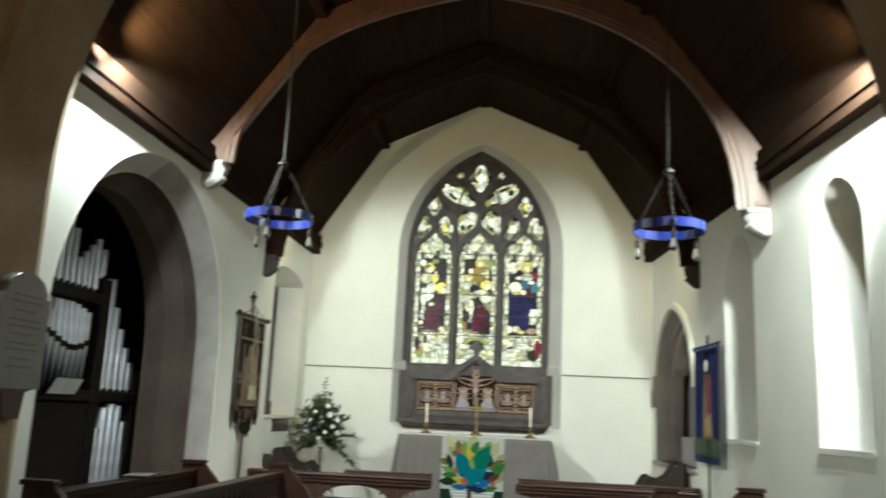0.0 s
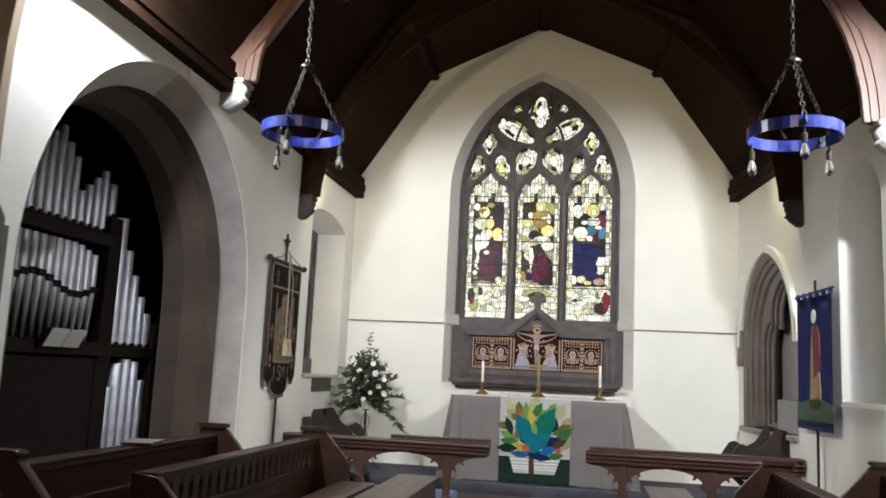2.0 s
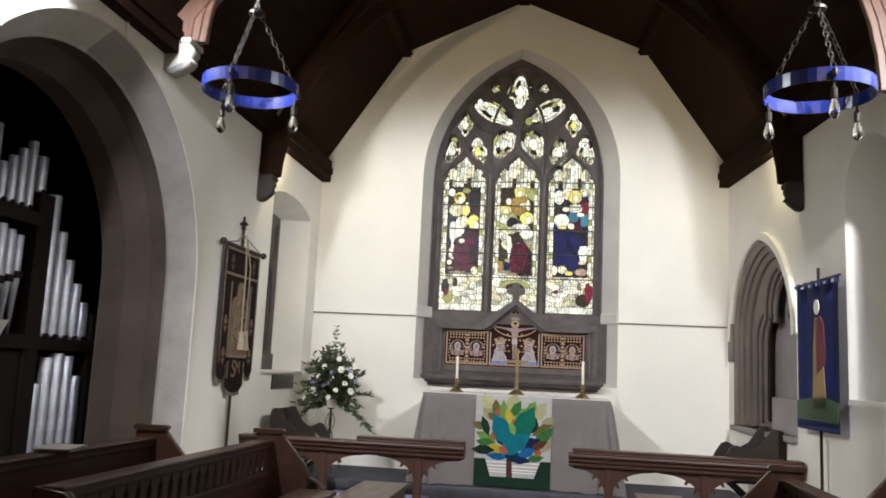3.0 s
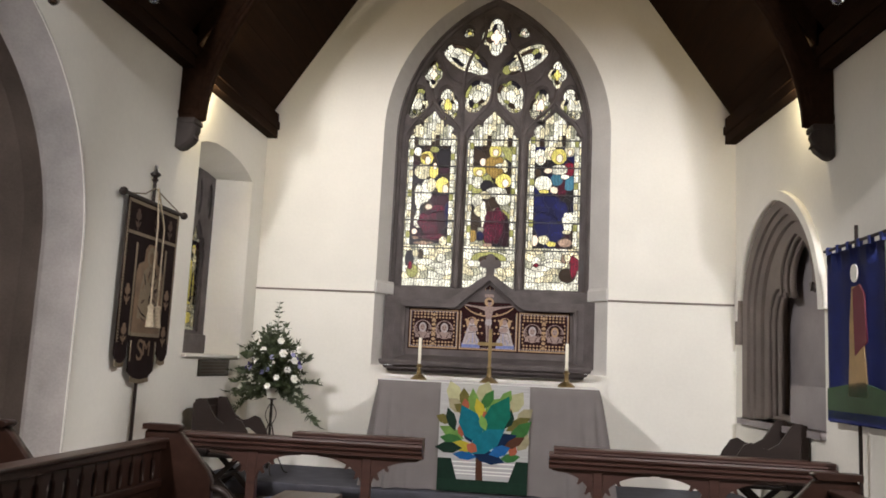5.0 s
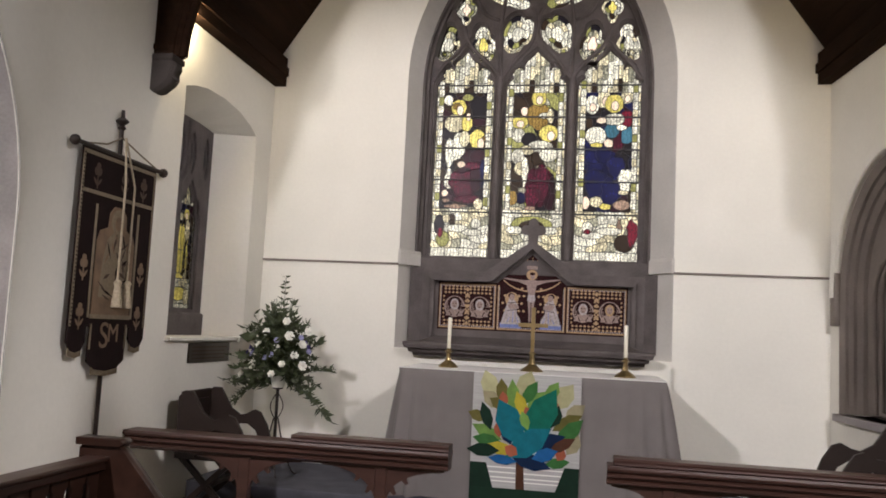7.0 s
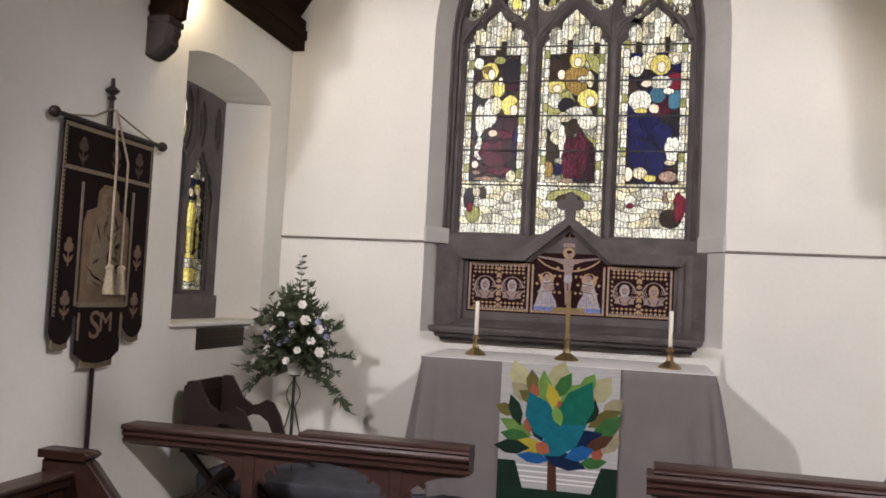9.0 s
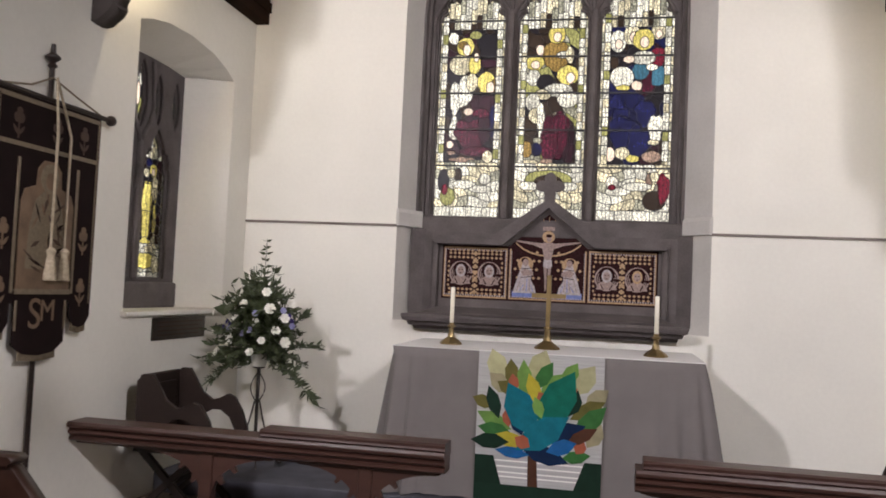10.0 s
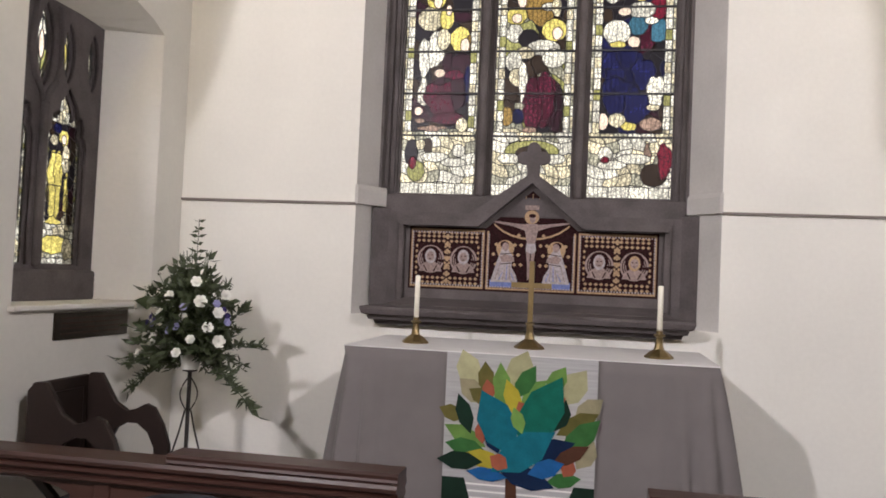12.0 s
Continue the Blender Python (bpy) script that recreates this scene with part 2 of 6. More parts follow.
def slab(name, outer, holes, z0, z1, m):
    """A flat plate with holes: outline in u, v; thickness from z0 to z1 along w; placed by m."""
    cu = bpy.data.curves.new(name, "CURVE")
    cu.dimensions, cu.fill_mode, cu.extrude = "2D", "BOTH", abs(z1 - z0) / 2
    for loop in (outer, *holes):
        sp = cu.splines.new("POLY")
        sp.points.add(len(loop) - 1)
        for q, (u, v) in zip(sp.points, loop):
            q.co = (u, v, 0, 1)
        sp.use_cyclic_u = True
    ob = bpy.data.objects.new(name, cu)
    me = bpy.data.meshes.new_from_object(ob)
    bpy.data.objects.remove(ob)
    me.transform(m @ Matrix.Translation((0, 0, (z0 + z1) / 2)))
    bm = bmesh.new()
    bm.from_mesh(me)
    bmesh.ops.remove_doubles(bm, verts=bm.verts, dist=1e-5)
    bm.to_mesh(me)
    bm.free()
    me.name = name
    return me


# plates in the plane of the east wall: u = x, v = z, w = -y; of a north wall: u = y, v = z, w = x
def east(y):
    return Matrix(((1, 0, 0, 0), (0, 0, -1, y), (0, 1, 0, 0), (0, 0, 0, 1)))


def north(x):
    return Matrix(((0, 0, 1, x), (1, 0, 0, 0), (0, 1, 0, 0), (0, 0, 0, 1)))


FLARE = 0.11
SKEW = math.atan(FLARE)


def sx(y):
    """The inner face of the south wall, which runs out a little to the west."""
    return 2.75 + FLARE * (12.0 - y)


# the south wall's own frame: u along the wall from the east corner towards the west, v = z, w = into the room
SOUTH = Matrix.Translation((2.75, 12.0, 0)) @ Matrix(((math.sin(SKEW), 0, -math.cos(SKEW), 0), (-math.cos(SKEW), 0, -math.sin(SKEW), 0), (0, 1, 0, 0), (0, 0, 0, 1)))


def su(y):
    return (12.0 - y) / math.cos(SKEW)


def arch(cx, half, bottom, spring, apex, n=14):
    """A pointed arch's outline, from the lower right corner round to the lower left."""
    h = apex - spring
    R = (half * half + h * h) / (2 * half)
    end = math.atan2(h, R - half)
    right = [(cx + half - R + R * math.cos(end * i / n), spring + R * math.sin(end * i / n)) for i in range(n + 1)]
    left = [(2 * cx - x, z) for x, z in right[-2::-1]]
    return [(cx + half, bottom)] + right + left + [(cx - half, bottom)]


def leaf(cx, cz, length, width, turn, n=7):
    """A pointed leaf outline."""
    c, s = math.cos(radians(turn)), math.sin(radians(turn))
    up = [(length * (i / n - 0.5), width / 2 * math.sin(math.pi * i / n) ** 0.8) for i in range(n + 1)]
    lo = [(x, -y) for x, y in up[-2:0:-1]]
    return [(cx + x * c - y * s, cz + x * s + y * c) for x, y in up + lo]


def foil(cx, cz, w, h, lobes=4, n=32, deep=0.3):
    return [(cx + w / 2 * (1 - deep + deep * abs(math.cos(lobes * a / 2))) * math.cos(a),
             cz + h / 2 * (1 - deep + deep * abs(math.cos(lobes * a / 2))) * math.sin(a)) for a in (6.28319 * i / n for i in range(n))]


def trefoil(cx, cz, w, h, turn=0, deep=0.32, n=36):
    """A three-lobed light, its point upwards before the turn."""
    c, s = math.cos(radians(turn)), math.sin(radians(turn))
    out = []
    for i in range(n):
        a = 6.28319 * i / n
        k = 1 - deep + deep * abs(math.cos(1.5 * (a - 1.5708))) ** 0.8
        x, z = w / 2 * k * math.cos(a) * 1.15, h / 2 * k * math.sin(a) * (1.0 if math.sin(a) > 0 else 1.25)
        out.append((cx + x * c - z * s, cz + x * s + z * c))
    return out


def cusped_head(cx, half, bottom, spring):
    """A light with a cusped ogee head: two side lobes and a pointed middle one."""
    lobe = [(0.93, 0.05), (0.78, 0.075), (0.82, 0.13), (0.74, 0.185), (0.56, 0.20), (0.42, 0.165), (0.43, 0.22), (0.34, 0.27), (0.16, 0.315)]
    right = [(half, bottom - spring), (half, 0.0)] + [(u * half, v) for u, v in lobe]
    return [(cx + x, spring + z) for x, z in right] + [(cx, spring + 0.37)] + [(cx - x, spring + z) for x, z in right[::-1]]


def widened(outline, d):
    """The outline moved outwards by d."""
    n, area = len(outline), sum(a[0] * b[1] - b[0] * a[1] for a, b in zip(outline, outline[1:] + outline[:1]))
    out = []
    for i in range(n):
        a, b = Vector(outline[i - 1]), Vector(outline[(i + 1) % n])
        t = (b - a).normalized()
        out.append((outline[i][0] + math.copysign(d, area) * t.y, outline[i][1] - math.copysign(d, area) * t.x))
    return out


# ---- floor ----
structure("floor_nave", boxes((-6, 6.5, -6, 3.62, -0.2, 0.0)), TILE, "worn stone floor of the nave", "floor")
structure("floor_chancel", boxes((-2.9, 3.9, 3.6, 10.72, -0.2, 0.18), bevel=0.012), TILE, "worn tiled chancel floor one step up", "floor")
structure("floor_sanctuary", boxes((-2.9, 3.2, 10.66, 12.05, -0.2, 0.32), bevel=0.012), CARPET, "blue-grey carpeted sanctuary step", "floor")

# ---- walls ----
EAST_WIN = arch(0.02, 1.335, 1.50, 4.27, 6.10, 18)
gable = [(-3.4, -0.2), (3.6, -0.2), (3.6, 4.6), (1.75, 6.35), (0.0, 7.1), (-1.75, 6.35), (-3.4, 4.6)]
structure("wall_east", slab("wall_east", gable, [EAST_WIN], -0.9, 0.0, east(12.0)), PLASTER, "white limewashed east wall with a pointed window recess", "wall")
ORGAN_ARCH = arch(6.47, 1.77, 0.1, 2.25, 4.05, 18)
NWIN = [(10.12, 1.53), (11.61, 1.53), (11.61, 3.53), (11.45, 3.60), (11.2, 3.665), (10.85, 3.70), (10.5, 3.69), (10.28, 3.65), (10.12, 3.60)]
structure("wall_north", slab("wall_north", [(2.9, -0.2), (12.0, -0.2), (12.0, 4.6), (2.9, 4.6)], [ORGAN_ARCH, NWIN], -0.75, 0.0, north(-2.75)), PLASTER, "white limewashed north wall with organ arch and window", "wall")
SWIN = [arch(su(y), 0.46, 1.53, 3.30, 3.80, 10) for y in (8.24, 5.92)]
SED = arch(su(10.82), 1.0, 1.13, 2.15, 3.28, 16)
structure("wall_south", slab("wall_south", [(0, -0.2), (9.1, -0.2), (9.1, 4.6), (0, 4.6)], [SED] + SWIN, -0.75, 0.0, SOUTH), PLASTER, "white limewashed south wall with lancets and sedilia", "wall")
CHANCEL_ARCH = arch(0.33, 2.87, 0.0, 3.1, 6.9, 20)
structure("wall_chancel_arch", slab("wall_chancel_arch", [(-6.2, -0.1), (6.7, -0.1), (6.7, 8.2), (-6.2, 8.2)], [CHANCEL_ARCH], -1.0, -0.0, east(3.2)), BUFF, "buff sandstone chancel arch and piers", "wall")
bm = bmesh.new()
for half, y0, y1 in ((2.87, 3.1, 3.2), (2.80, 3.35, 4.05)):
    lo, li = arch(0.33, half + 0.35, 0.0, 3.1, 7.1, 20), arch(0.33, half, 0.0, 3.1, 6.82, 20)
    a = [(x, y0, z) for x, z in lo], [(x, y0, z) for x, z in li]
    b = [(x, y1, z) for x, z in li], [(x, y1, z) for x, z in lo]
    loft(bm, *a, closed=False), loft(bm, a[1], b[0], closed=False), loft(bm, *b, closed=False)
structure("trim_chancel_arch", bm, BUFF, "moulded inner order of the chancel arch", "arch")
for nm, r in (("wall_nave_north", (-6.2, -6.0, -6, 3.2, 0, 8)), ("wall_nave_south", (6.5, 6.7, -6, 3.2, 0, 8)), ("wall_nave_west", (-6.2, 6.7, -6.2, -6, 0, 8))):
    structure(nm, boxes(r), PLASTER, "plain plastered nave wall", "wall")
structure("ceiling_nave", boxes((-6.2, 6.7, -6.2, 3.2, 8.0, 8.2)), ROOF, "dark boarded nave ceiling", "ceiling")

# limewashed splay of the east window, with the stone order inside it
bm = bmesh.new()
A, B = arch(0.02, 1.335, 1.50, 4.27, 6.10, 18), arch(-0.03, 1.18, 1.50, 4.27, 6.05, 18)
loft(bm, [(x, 12.0, z) for x, z in A], [(x, 12.26, z) for x, z in B], closed=False)
structure("trim_window_splay", bm, GREYWASH, "grey limewashed splay of the east window", "trim")
bm = bmesh.new()
steps = [(1.185, 6.055, 12.255), (1.16, 6.035, 12.25), (1.15, 6.025, 12.275), (1.15, 6.025, 12.30), (1.125, 6.0, 12.32), (1.125, 6.0, 12.36), (1.11, 5.985, 12.5)]
for (h0, a0, y0), (h1, a1, y1) in zip(steps, steps[1:]):
    loft(bm, [(x, y0, z) for x, z in arch(-0.03, h0, 1.6, 4.27, a0, 18)], [(x, y1, z) for x, z in arch(-0.03, h1, 1.6, 4.27, a1, 18)], closed=False)
structure("trim_window_moulding", bm, DARKSTONE, "grey stone moulded window frame", "trim")

# thin string course along the east wall, its shadow line painted as grey stone, returned into the splay by a limewashed
# block
structure("trim_string_course", boxes((-2.75, -1.315, 11.985, 12.0, 2.325, 2.345), (1.355, 2.75, 11.985, 12.0, 2.325, 2.345)), STONE, "thin string course, its shadow line put into the grey colour", "trim")
for s in (-1, 1):
    bm = bmesh.new()
    lo = [(0.02 + s * 1.342, 11.992), (s * 1.16, 12.262), (s * 1.14, 12.245), (0.02 + s * 1.315, 11.978)]
    loft(bm, [(x, y, 2.335) for x, y in lo], [(x, y, 2.45) for x, y in lo])
    top = [(0.02 + s * 1.342, 12.0), (s * 1.16, 12.27), (s * 1.15, 12.262), (0.02 + s * 1.33, 11.995)]
    loft(bm, [(x, y, 2.45) for x, y in lo], [(x, y, 2.485) for x, y in top])
    bmesh.ops.contextual_create(bm, geom=[e for e in bm.edges if e.is_boundary and abs(e.verts[0].co.z - 2.335) < 0.001 and abs(e.verts[1].co.z - 2.335) < 0.001])
    structure("trim_splay_block", bm, GREYWASH, "limewashed block where the string course meets the splay", "trim")
    bm = bmesh.new()
    loft(bm, [(s * 1.222, 12.158, 1.55), (s * 1.222, 12.158, 2.325)], [(s * 1.10, 12.235, 1.55), (s * 1.10, 12.235, 2.325)], closed=False)
    structure("trim_reredos_jamb", bm, DARKSTONE, "splayed dark stone jamb beside the reredos", "trim")

# ---- roof ----
PROFILE = [(-1.0, 4.42), (-0.6, 6.06), (0.0, 6.79), (0.6, 6.06), (1.0, 4.42)]


def rx(u, y):
    return -2.75 + (u + 1) / 2 * (sx(y) + 2.75)


bm = bmesh.new()
for (u0, z0), (u1, z1) in zip(PROFILE, PROFILE[1:]):
    n = 7
    for i in range(n):
        ua, ub = u0 + (u1 - u0) * (i + 0.006) / n, u0 + (u1 - u0) * (i + 0.994) / n
        za, zb = z0 + (z1 - z0) * (i + 0.006) / n, z0 + (z1 - z0) * (i + 0.994) / n
        q = [(rx(u, y), y, z + t) for t in (0, 0.05) for y in (4.1, 12.0) for u, z in ((ua, za), (ub, zb))]
        v = [bm.verts.new(p) for p in q]
        for f in ((0, 1, 3, 2), (4, 6, 7, 5), (0, 4, 5, 1), (2, 3, 7, 6), (0, 2, 6, 4), (1, 5, 7, 3)):
            bm.faces.new([v[k] for k in f])
    q = [(rx(u, y), y, z + 0.06) for y in (4.1, 12.6) for u, z in ((u0, z0), (u1, z1))]
    v = [bm.verts.new(p) for p in q]
    bm.faces.new([v[k] for k in (0, 1, 3, 2)])
structure("ceiling", bm, ROOF, "dark stained boarded polygonal chancel roof", "ceiling")


def beam(name, u, z, dx, dz, material, label):
    """A beam along the chancel at the roof's u and height z."""
    bm = bmesh.new()
    for bx, bz, ex, ez in ((0, 0, dx, dz), (-0.02, dz * 0.35, dx + 0.04, dz * 0.3)):
        q = [(rx(u, y) + sx_, y, z + dz_) for y in (4.15, 11.995) for dz_ in (bz, bz + ez) for sx_ in (bx - dx / 2, bx - dx / 2 + ex)]
        v = [bm.verts.new(p) for p in q]
        for f in ((0, 1, 3, 2), (4, 6, 7, 5), (0, 4, 5, 1), (2, 3, 7, 6), (0, 2, 6, 4), (1, 5, 7, 3)):
            bm.faces.new([v[k] for k in f])
    return structure(name, bm, material, label, "beam")


beam("wall_plate_north", -0.985, 4.16, 0.16, 0.30, ROOF, "dark timber wall plate")
beam("wall_plate_south", 0.985, 4.16, 0.16, 0.30, ROOF, "dark timber wall plate")
beam("purlin_north", -0.6, 5.99, 0.14, 0.08, ROOF, "dark timber purlin at the bend of the roof")
beam("purlin_south", 0.6, 5.99, 0.14, 0.08, ROOF, "dark timber purlin at the bend of the roof")
beam("ridge_beam", 0.0, 6.735, 0.14, 0.08, ROOF, "dark timber ridge beam")


def truss(y, feet, material, label, bend=0.15, high=5.95, thick=1.0, deep=0.0):
    """An arch-braced truss: wall posts on corbels and two curved braces that meet under the ridge."""
    t = thing("roof_truss", label, "roof truss", (0, y, 0), "arch-braced roof trusses")
    cx = (sx(y) - 2.75) / 2
    for s, foot in zip((-1, 1), feet):
        wall = -2.75 if s < 0 else sx(y)

        def curve(off, n=14):
            if deep:
                q = [Vector((wall - s * (d + off), z)) for d, z in ((0.10, foot), (0.12, foot + 0.7), (deep, high))] + [Vector((cx, 6.42 - off * 0.6))]
                return [tuple((1 - k) ** 3 * q[0] + 3 * k * (1 - k) ** 2 * q[1] + 3 * k * k * (1 - k) * q[2] + k ** 3 * q[3]) for k in (i / n for i in range(n + 1))]
            a, b, c = Vector((wall - s * (0.10 + off), foot)), Vector((wall - s * (bend + off), high - off * 0.3)), Vector((cx, 6.42 - off * 0.6))
            return [tuple((1 - k) ** 2 * a + 2 * k * (1 - k) * b + k * k * c) for k in (i / n for i in range(n + 1))]
        for wide, d0, d1 in ((0.0, -0.085, 0.085), (0.06, -0.06, 0.06), (0.11, -0.035, 0.035)):
            outline = curve((wide + 0.10) * thick) + curve(-0.12 * thick)[::-1]
            part("brace", slab("brace", outline, [], d0, d1, east(0)), material, t)
        p = sorted((wall, wall - s * 0.14))
        part("wall_post", boxes((p[0], p[1], -0.08, 0.08, foot, 4.75), (p[0], p[1] + 0.0, -0.095, 0.095, foot + 0.03, foot + 0.08), bevel=0.01), material, t)
        for u0, u1, lo in ((1.0, 0.6, 0.0), (0.6, 0.0, 0.0)):
            pa, pb = {1.0: 4.42, 0.6: 6.06, 0.0: 6.79}[u0], {1.0: 4.42, 0.6: 6.06, 0.0: 6.79}[u1]
            xa, xb = rx(s * u0, y), rx(s * u1, y)
            part("principal", slab("principal", [(xa, pa), (xb, pb), (xb, pb - 0.2), (xa, pa - 0.24)], [], -0.08, 0.08, east(0)), material, t)
    return t


def corbel(x, y, z, s, material, label, size=1.25):
    """A carved stone corbel; s is the side from which it juts."""
    c = thing("corbel", label, "corbel", (x, y, z), "stone corbels under the trusses")
    c.scale = (size, size * 0.96, 1.0)
    part("abacus", boxes((0, 0.185, -0.11, 0.11, 0.19, 0.24), bevel=0.012), material, c)
    prof = [(0, 0.192), (0.165, 0.192), (0.17, 0.15), (0.15, 0.11), (0.155, 0.07), (0.13, 0.03), (0.09, 0.0), (0.05, -0.03), (0, -0.04)]
    for d in (0.095, 0.075, 0.05):
        part("block", slab("block", [(x * (1.0 + (0.095 - d) * 1.5), z - (0.095 - d) * 0.15) for x, z in prof], [], -d, d, east(0)), material, c)
    bm = lathe(bmesh.new(), [(0.0, 0), (0.055, 0.005), (0.08, 0.02), (0.06, 0.035), (0.045, 0.03), (0.02, 0.045)], 16)
    bmesh.ops.transform(bm, matrix=pose(0.09, 0, 0.075, 0, 40, 0) @ pose(0.02, 0, 0.02), verts=bm.verts)
    part("carved_boss", bm, material, c, smooth=True)
    if s > 0:
        c.matrix_basis = Matrix.Translation((x, y, z)) @ pose(0, 0, 0, 0, 0, 180) @ Matrix.Diagonal((size, size * 0.96, 1.0, 1))


truss(7.35, (4.30, 3.86), OAK, "red-brown oak arch-braced roof truss on stone corbels")
truss(9.65, (3.68, 3.68), ROOF, "dark stained arch-braced roof truss on stone corbels", 0.0, 5.80, 0.6, 0.72)
corbel(-2.75, 7.35, 4.06, -1, WHITEWASH, "whitewashed carved stone corbel under the truss")
corbel(sx(7.35), 7.35, 3.62, 1, WHITEWASH, "whitewashed carved stone corbel under the truss")
corbel(-2.75, 9.65, 3.44, -1, DARKBROWNSTONE, "dark carved stone corbel under the truss", 0.95)
corbel(sx(9.65), 9.65, 3.44, 1, DARKBROWNSTONE, "dark carved stone corbel under the truss", 0.95)

# ---- east window ----
WX = -0.045
LIGHTS = [(-1.09, -0.48), (-0.345, 0.275), (0.405, 1.035)]
holes = [cusped_head((a + b) / 2, (b - a) / 2, 2.47, 4.30) for a, b in LIGHTS]
# above the lights: pairs of lobed openings either side of the middle line, and a quatrefoil in the head
tracery = [foil(WX, 5.625, 0.37, 0.50, 4, 40, 0.34)]
for s in (-1, 1):
    tracery += [trefoil(WX + s * 0.945, 4.76, 0.235, 0.40, s * 6), trefoil(WX + s * 0.575, 4.755, 0.235, 0.40, -s * 6), trefoil(WX + s * 0.215, 4.84, 0.29, 0.42, 180 + s * 22, 0.26),
                foil(WX + s * 0.77, 5.135, 0.225, 0.36, 4, 32, 0.34), trefoil(WX + s * 0.35, 5.315, 0.26, 0.60, s * 122, 0.22), trefoil(WX + s * 0.34, 5.68, 0.125, 0.125, -s * 10)]
win = thing("window_east", "three-light stained glass window with flowing stone tracery", "window", (0, 12.42, 0))
tagged(win, kind="structure")
frame_outline = arch(-0.03, 1.165, 2.36, 4.27, 6.06, 18)
part("tracery", slab("tracery", frame_outline, holes + tracery, -0.05, 0.0, east(0)), DARKSTONE, win)
part("tracery_moulding", slab("tracery_moulding", frame_outline, [widened(h, 0.014) for h in holes + tracery], 0.0, 0.03, east(0)), DARKSTONE, win)
part("tracery_moulding", slab("tracery_moulding", frame_outline, [widened(h, 0.03) for h in holes] + [widened(h, 0.024) for h in tracery], 0.03, 0.055, east(0)), DARKSTONE, win)
# the ribs that branch from the mullions into the head
for s in (-1, 1):
    x = WX + s * 0.365
    for pts in ([(x, 4.32), (x + s * 0.01, 4.62), (x + s * 0.02, 4.95), (x - s * 0.01, 5.20), (x - s * 0.10, 5.42), (x - s * 0.2, 5.50), (x - s * 0.27, 5.72), (x - s * 0.2, 5.88)],
                [(x, 4.32), (x - s * 0.10, 4.50), (x - s * 0.22, 4.62), (x - s * 0.345, 4.75), (x - s * 0.355, 5.05), (x - s * 0.30, 5.12)],
                [(x, 4.32), (x + s * 0.10, 4.50), (x + s * 0.24, 4.60), (x + s * 0.385, 4.76), (x + s * 0.40, 4.92)],
                [(x + s * 0.72, 4.32), (x + s * 0.62, 4.50), (x + s * 0.48, 4.62), (x + s * 0.385, 4.76)],
                [(x + s * 0.03, 4.98), (x + s * 0.18, 5.02), (x + s * 0.28, 5.20), (x + s * 0.34, 5.42)]):
        fine = []
        for a, b in zip(pts, pts[1:]):
            fine += [tuple(Vector(a).lerp(Vector(b), q / 4)) for q in range(4)]
        fine.append(pts[-1])
        for _ in range(6):
            fine = fine[:1] + [tuple((Vector(a) + 2 * Vector(b) + Vector(c)) / 4) for a, b, c in zip(fine, fine[1:], fine[2:])] + fine[-1:]
        part("rib", tube(bmesh.new(), [(u, -0.055, v) for u, v in fine], 0.021, 6), DARKSTONE, win, smooth=True)
for x in (-0.4125, 0.34):
    part("mullion", boxes((x - 0.032, x + 0.032, -0.13, -0.05, 2.44, 4.36), bevel=0.025), DARKSTONE, win)
part("sill", boxes((-1.2, 1.16, -0.165, 0.0, 2.28, 2.44), bevel=0.015), DARKSTONE, win)

GLASS = {k: pane_mat(k + "_stained_glass", c, p * 0.8) for k, c, p in (
    ("clear", (1.0, 0.98, 0.9), 0.1), ("white", (0.82, 0.78, 0.61), 0.72), ("cream", (0.78, 0.69, 0.44), 0.75), ("yellow", (0.66, 0.55, 0.14), 0.5), ("gold", (0.24, 0.15, 0.04), 0.6),
    ("ruby", (0.10, 0.012, 0.030), 0.85), ("plum", (0.04, 0.012, 0.02), 0.8), ("blue", (0.013, 0.015, 0.075), 0.85), ("teal", (0.04, 0.12, 0.16), 0.4), ("brown", (0.035, 0.022, 0.014), 0.5),
    ("flesh", (0.74, 0.58, 0.42), 0.3), ("rose", (0.3, 0.2, 0.14), 0.6), ("dark", (0.012, 0.01, 0.012), 0.2), ("red", (0.15, 0.012, 0.025), 0.5), ("grey", (0.42, 0.4, 0.28), 0.8), ("green", (0.28, 0.27, 0.09), 0.5))}
# coloured shapes of each light: centre u, v in the field (0..1), half width, half height, glass, tilt
FIGURES = [[], [], []]
FIGURES[0] += [(0.83, 0.716, 0.21, 0.065, "dark", 0), (0.81, 0.648, 0.20, 0.019, "plum", 0), (0.55, 0.768, 0.13, 0.018, "green", 0), (0.10, 0.755, 0.10, 0.028, "white", 0), (0.26, 0.643, 0.23, 0.044, "cream", 0), (0.55, 0.643, 0.13, 0.039, "yellow", 0.1), (0.58, 0.674, 0.05, 0.023, "flesh", 0), (0.19, 0.503, 0.12, 0.071, "white", 0)]
FIGURES[0] += [(0.38, 0.529, 0.14, 0.065, "white", -0.1), (0.51, 0.568, 0.12, 0.039, "cream", 0), (0.18, 0.374, 0.09, 0.052, "white", 0.1), (0.11, 0.307, 0.08, 0.018, "flesh", 0), (0.35, 0.719, 0.18, 0.039, "yellow", 0), (0.30, 0.725, 0.10, 0.018, "gold", 0), (0.38, 0.706, 0.08, 0.023, "flesh", 0), (0.81, 0.568, 0.18, 0.045, "yellow", 0)]
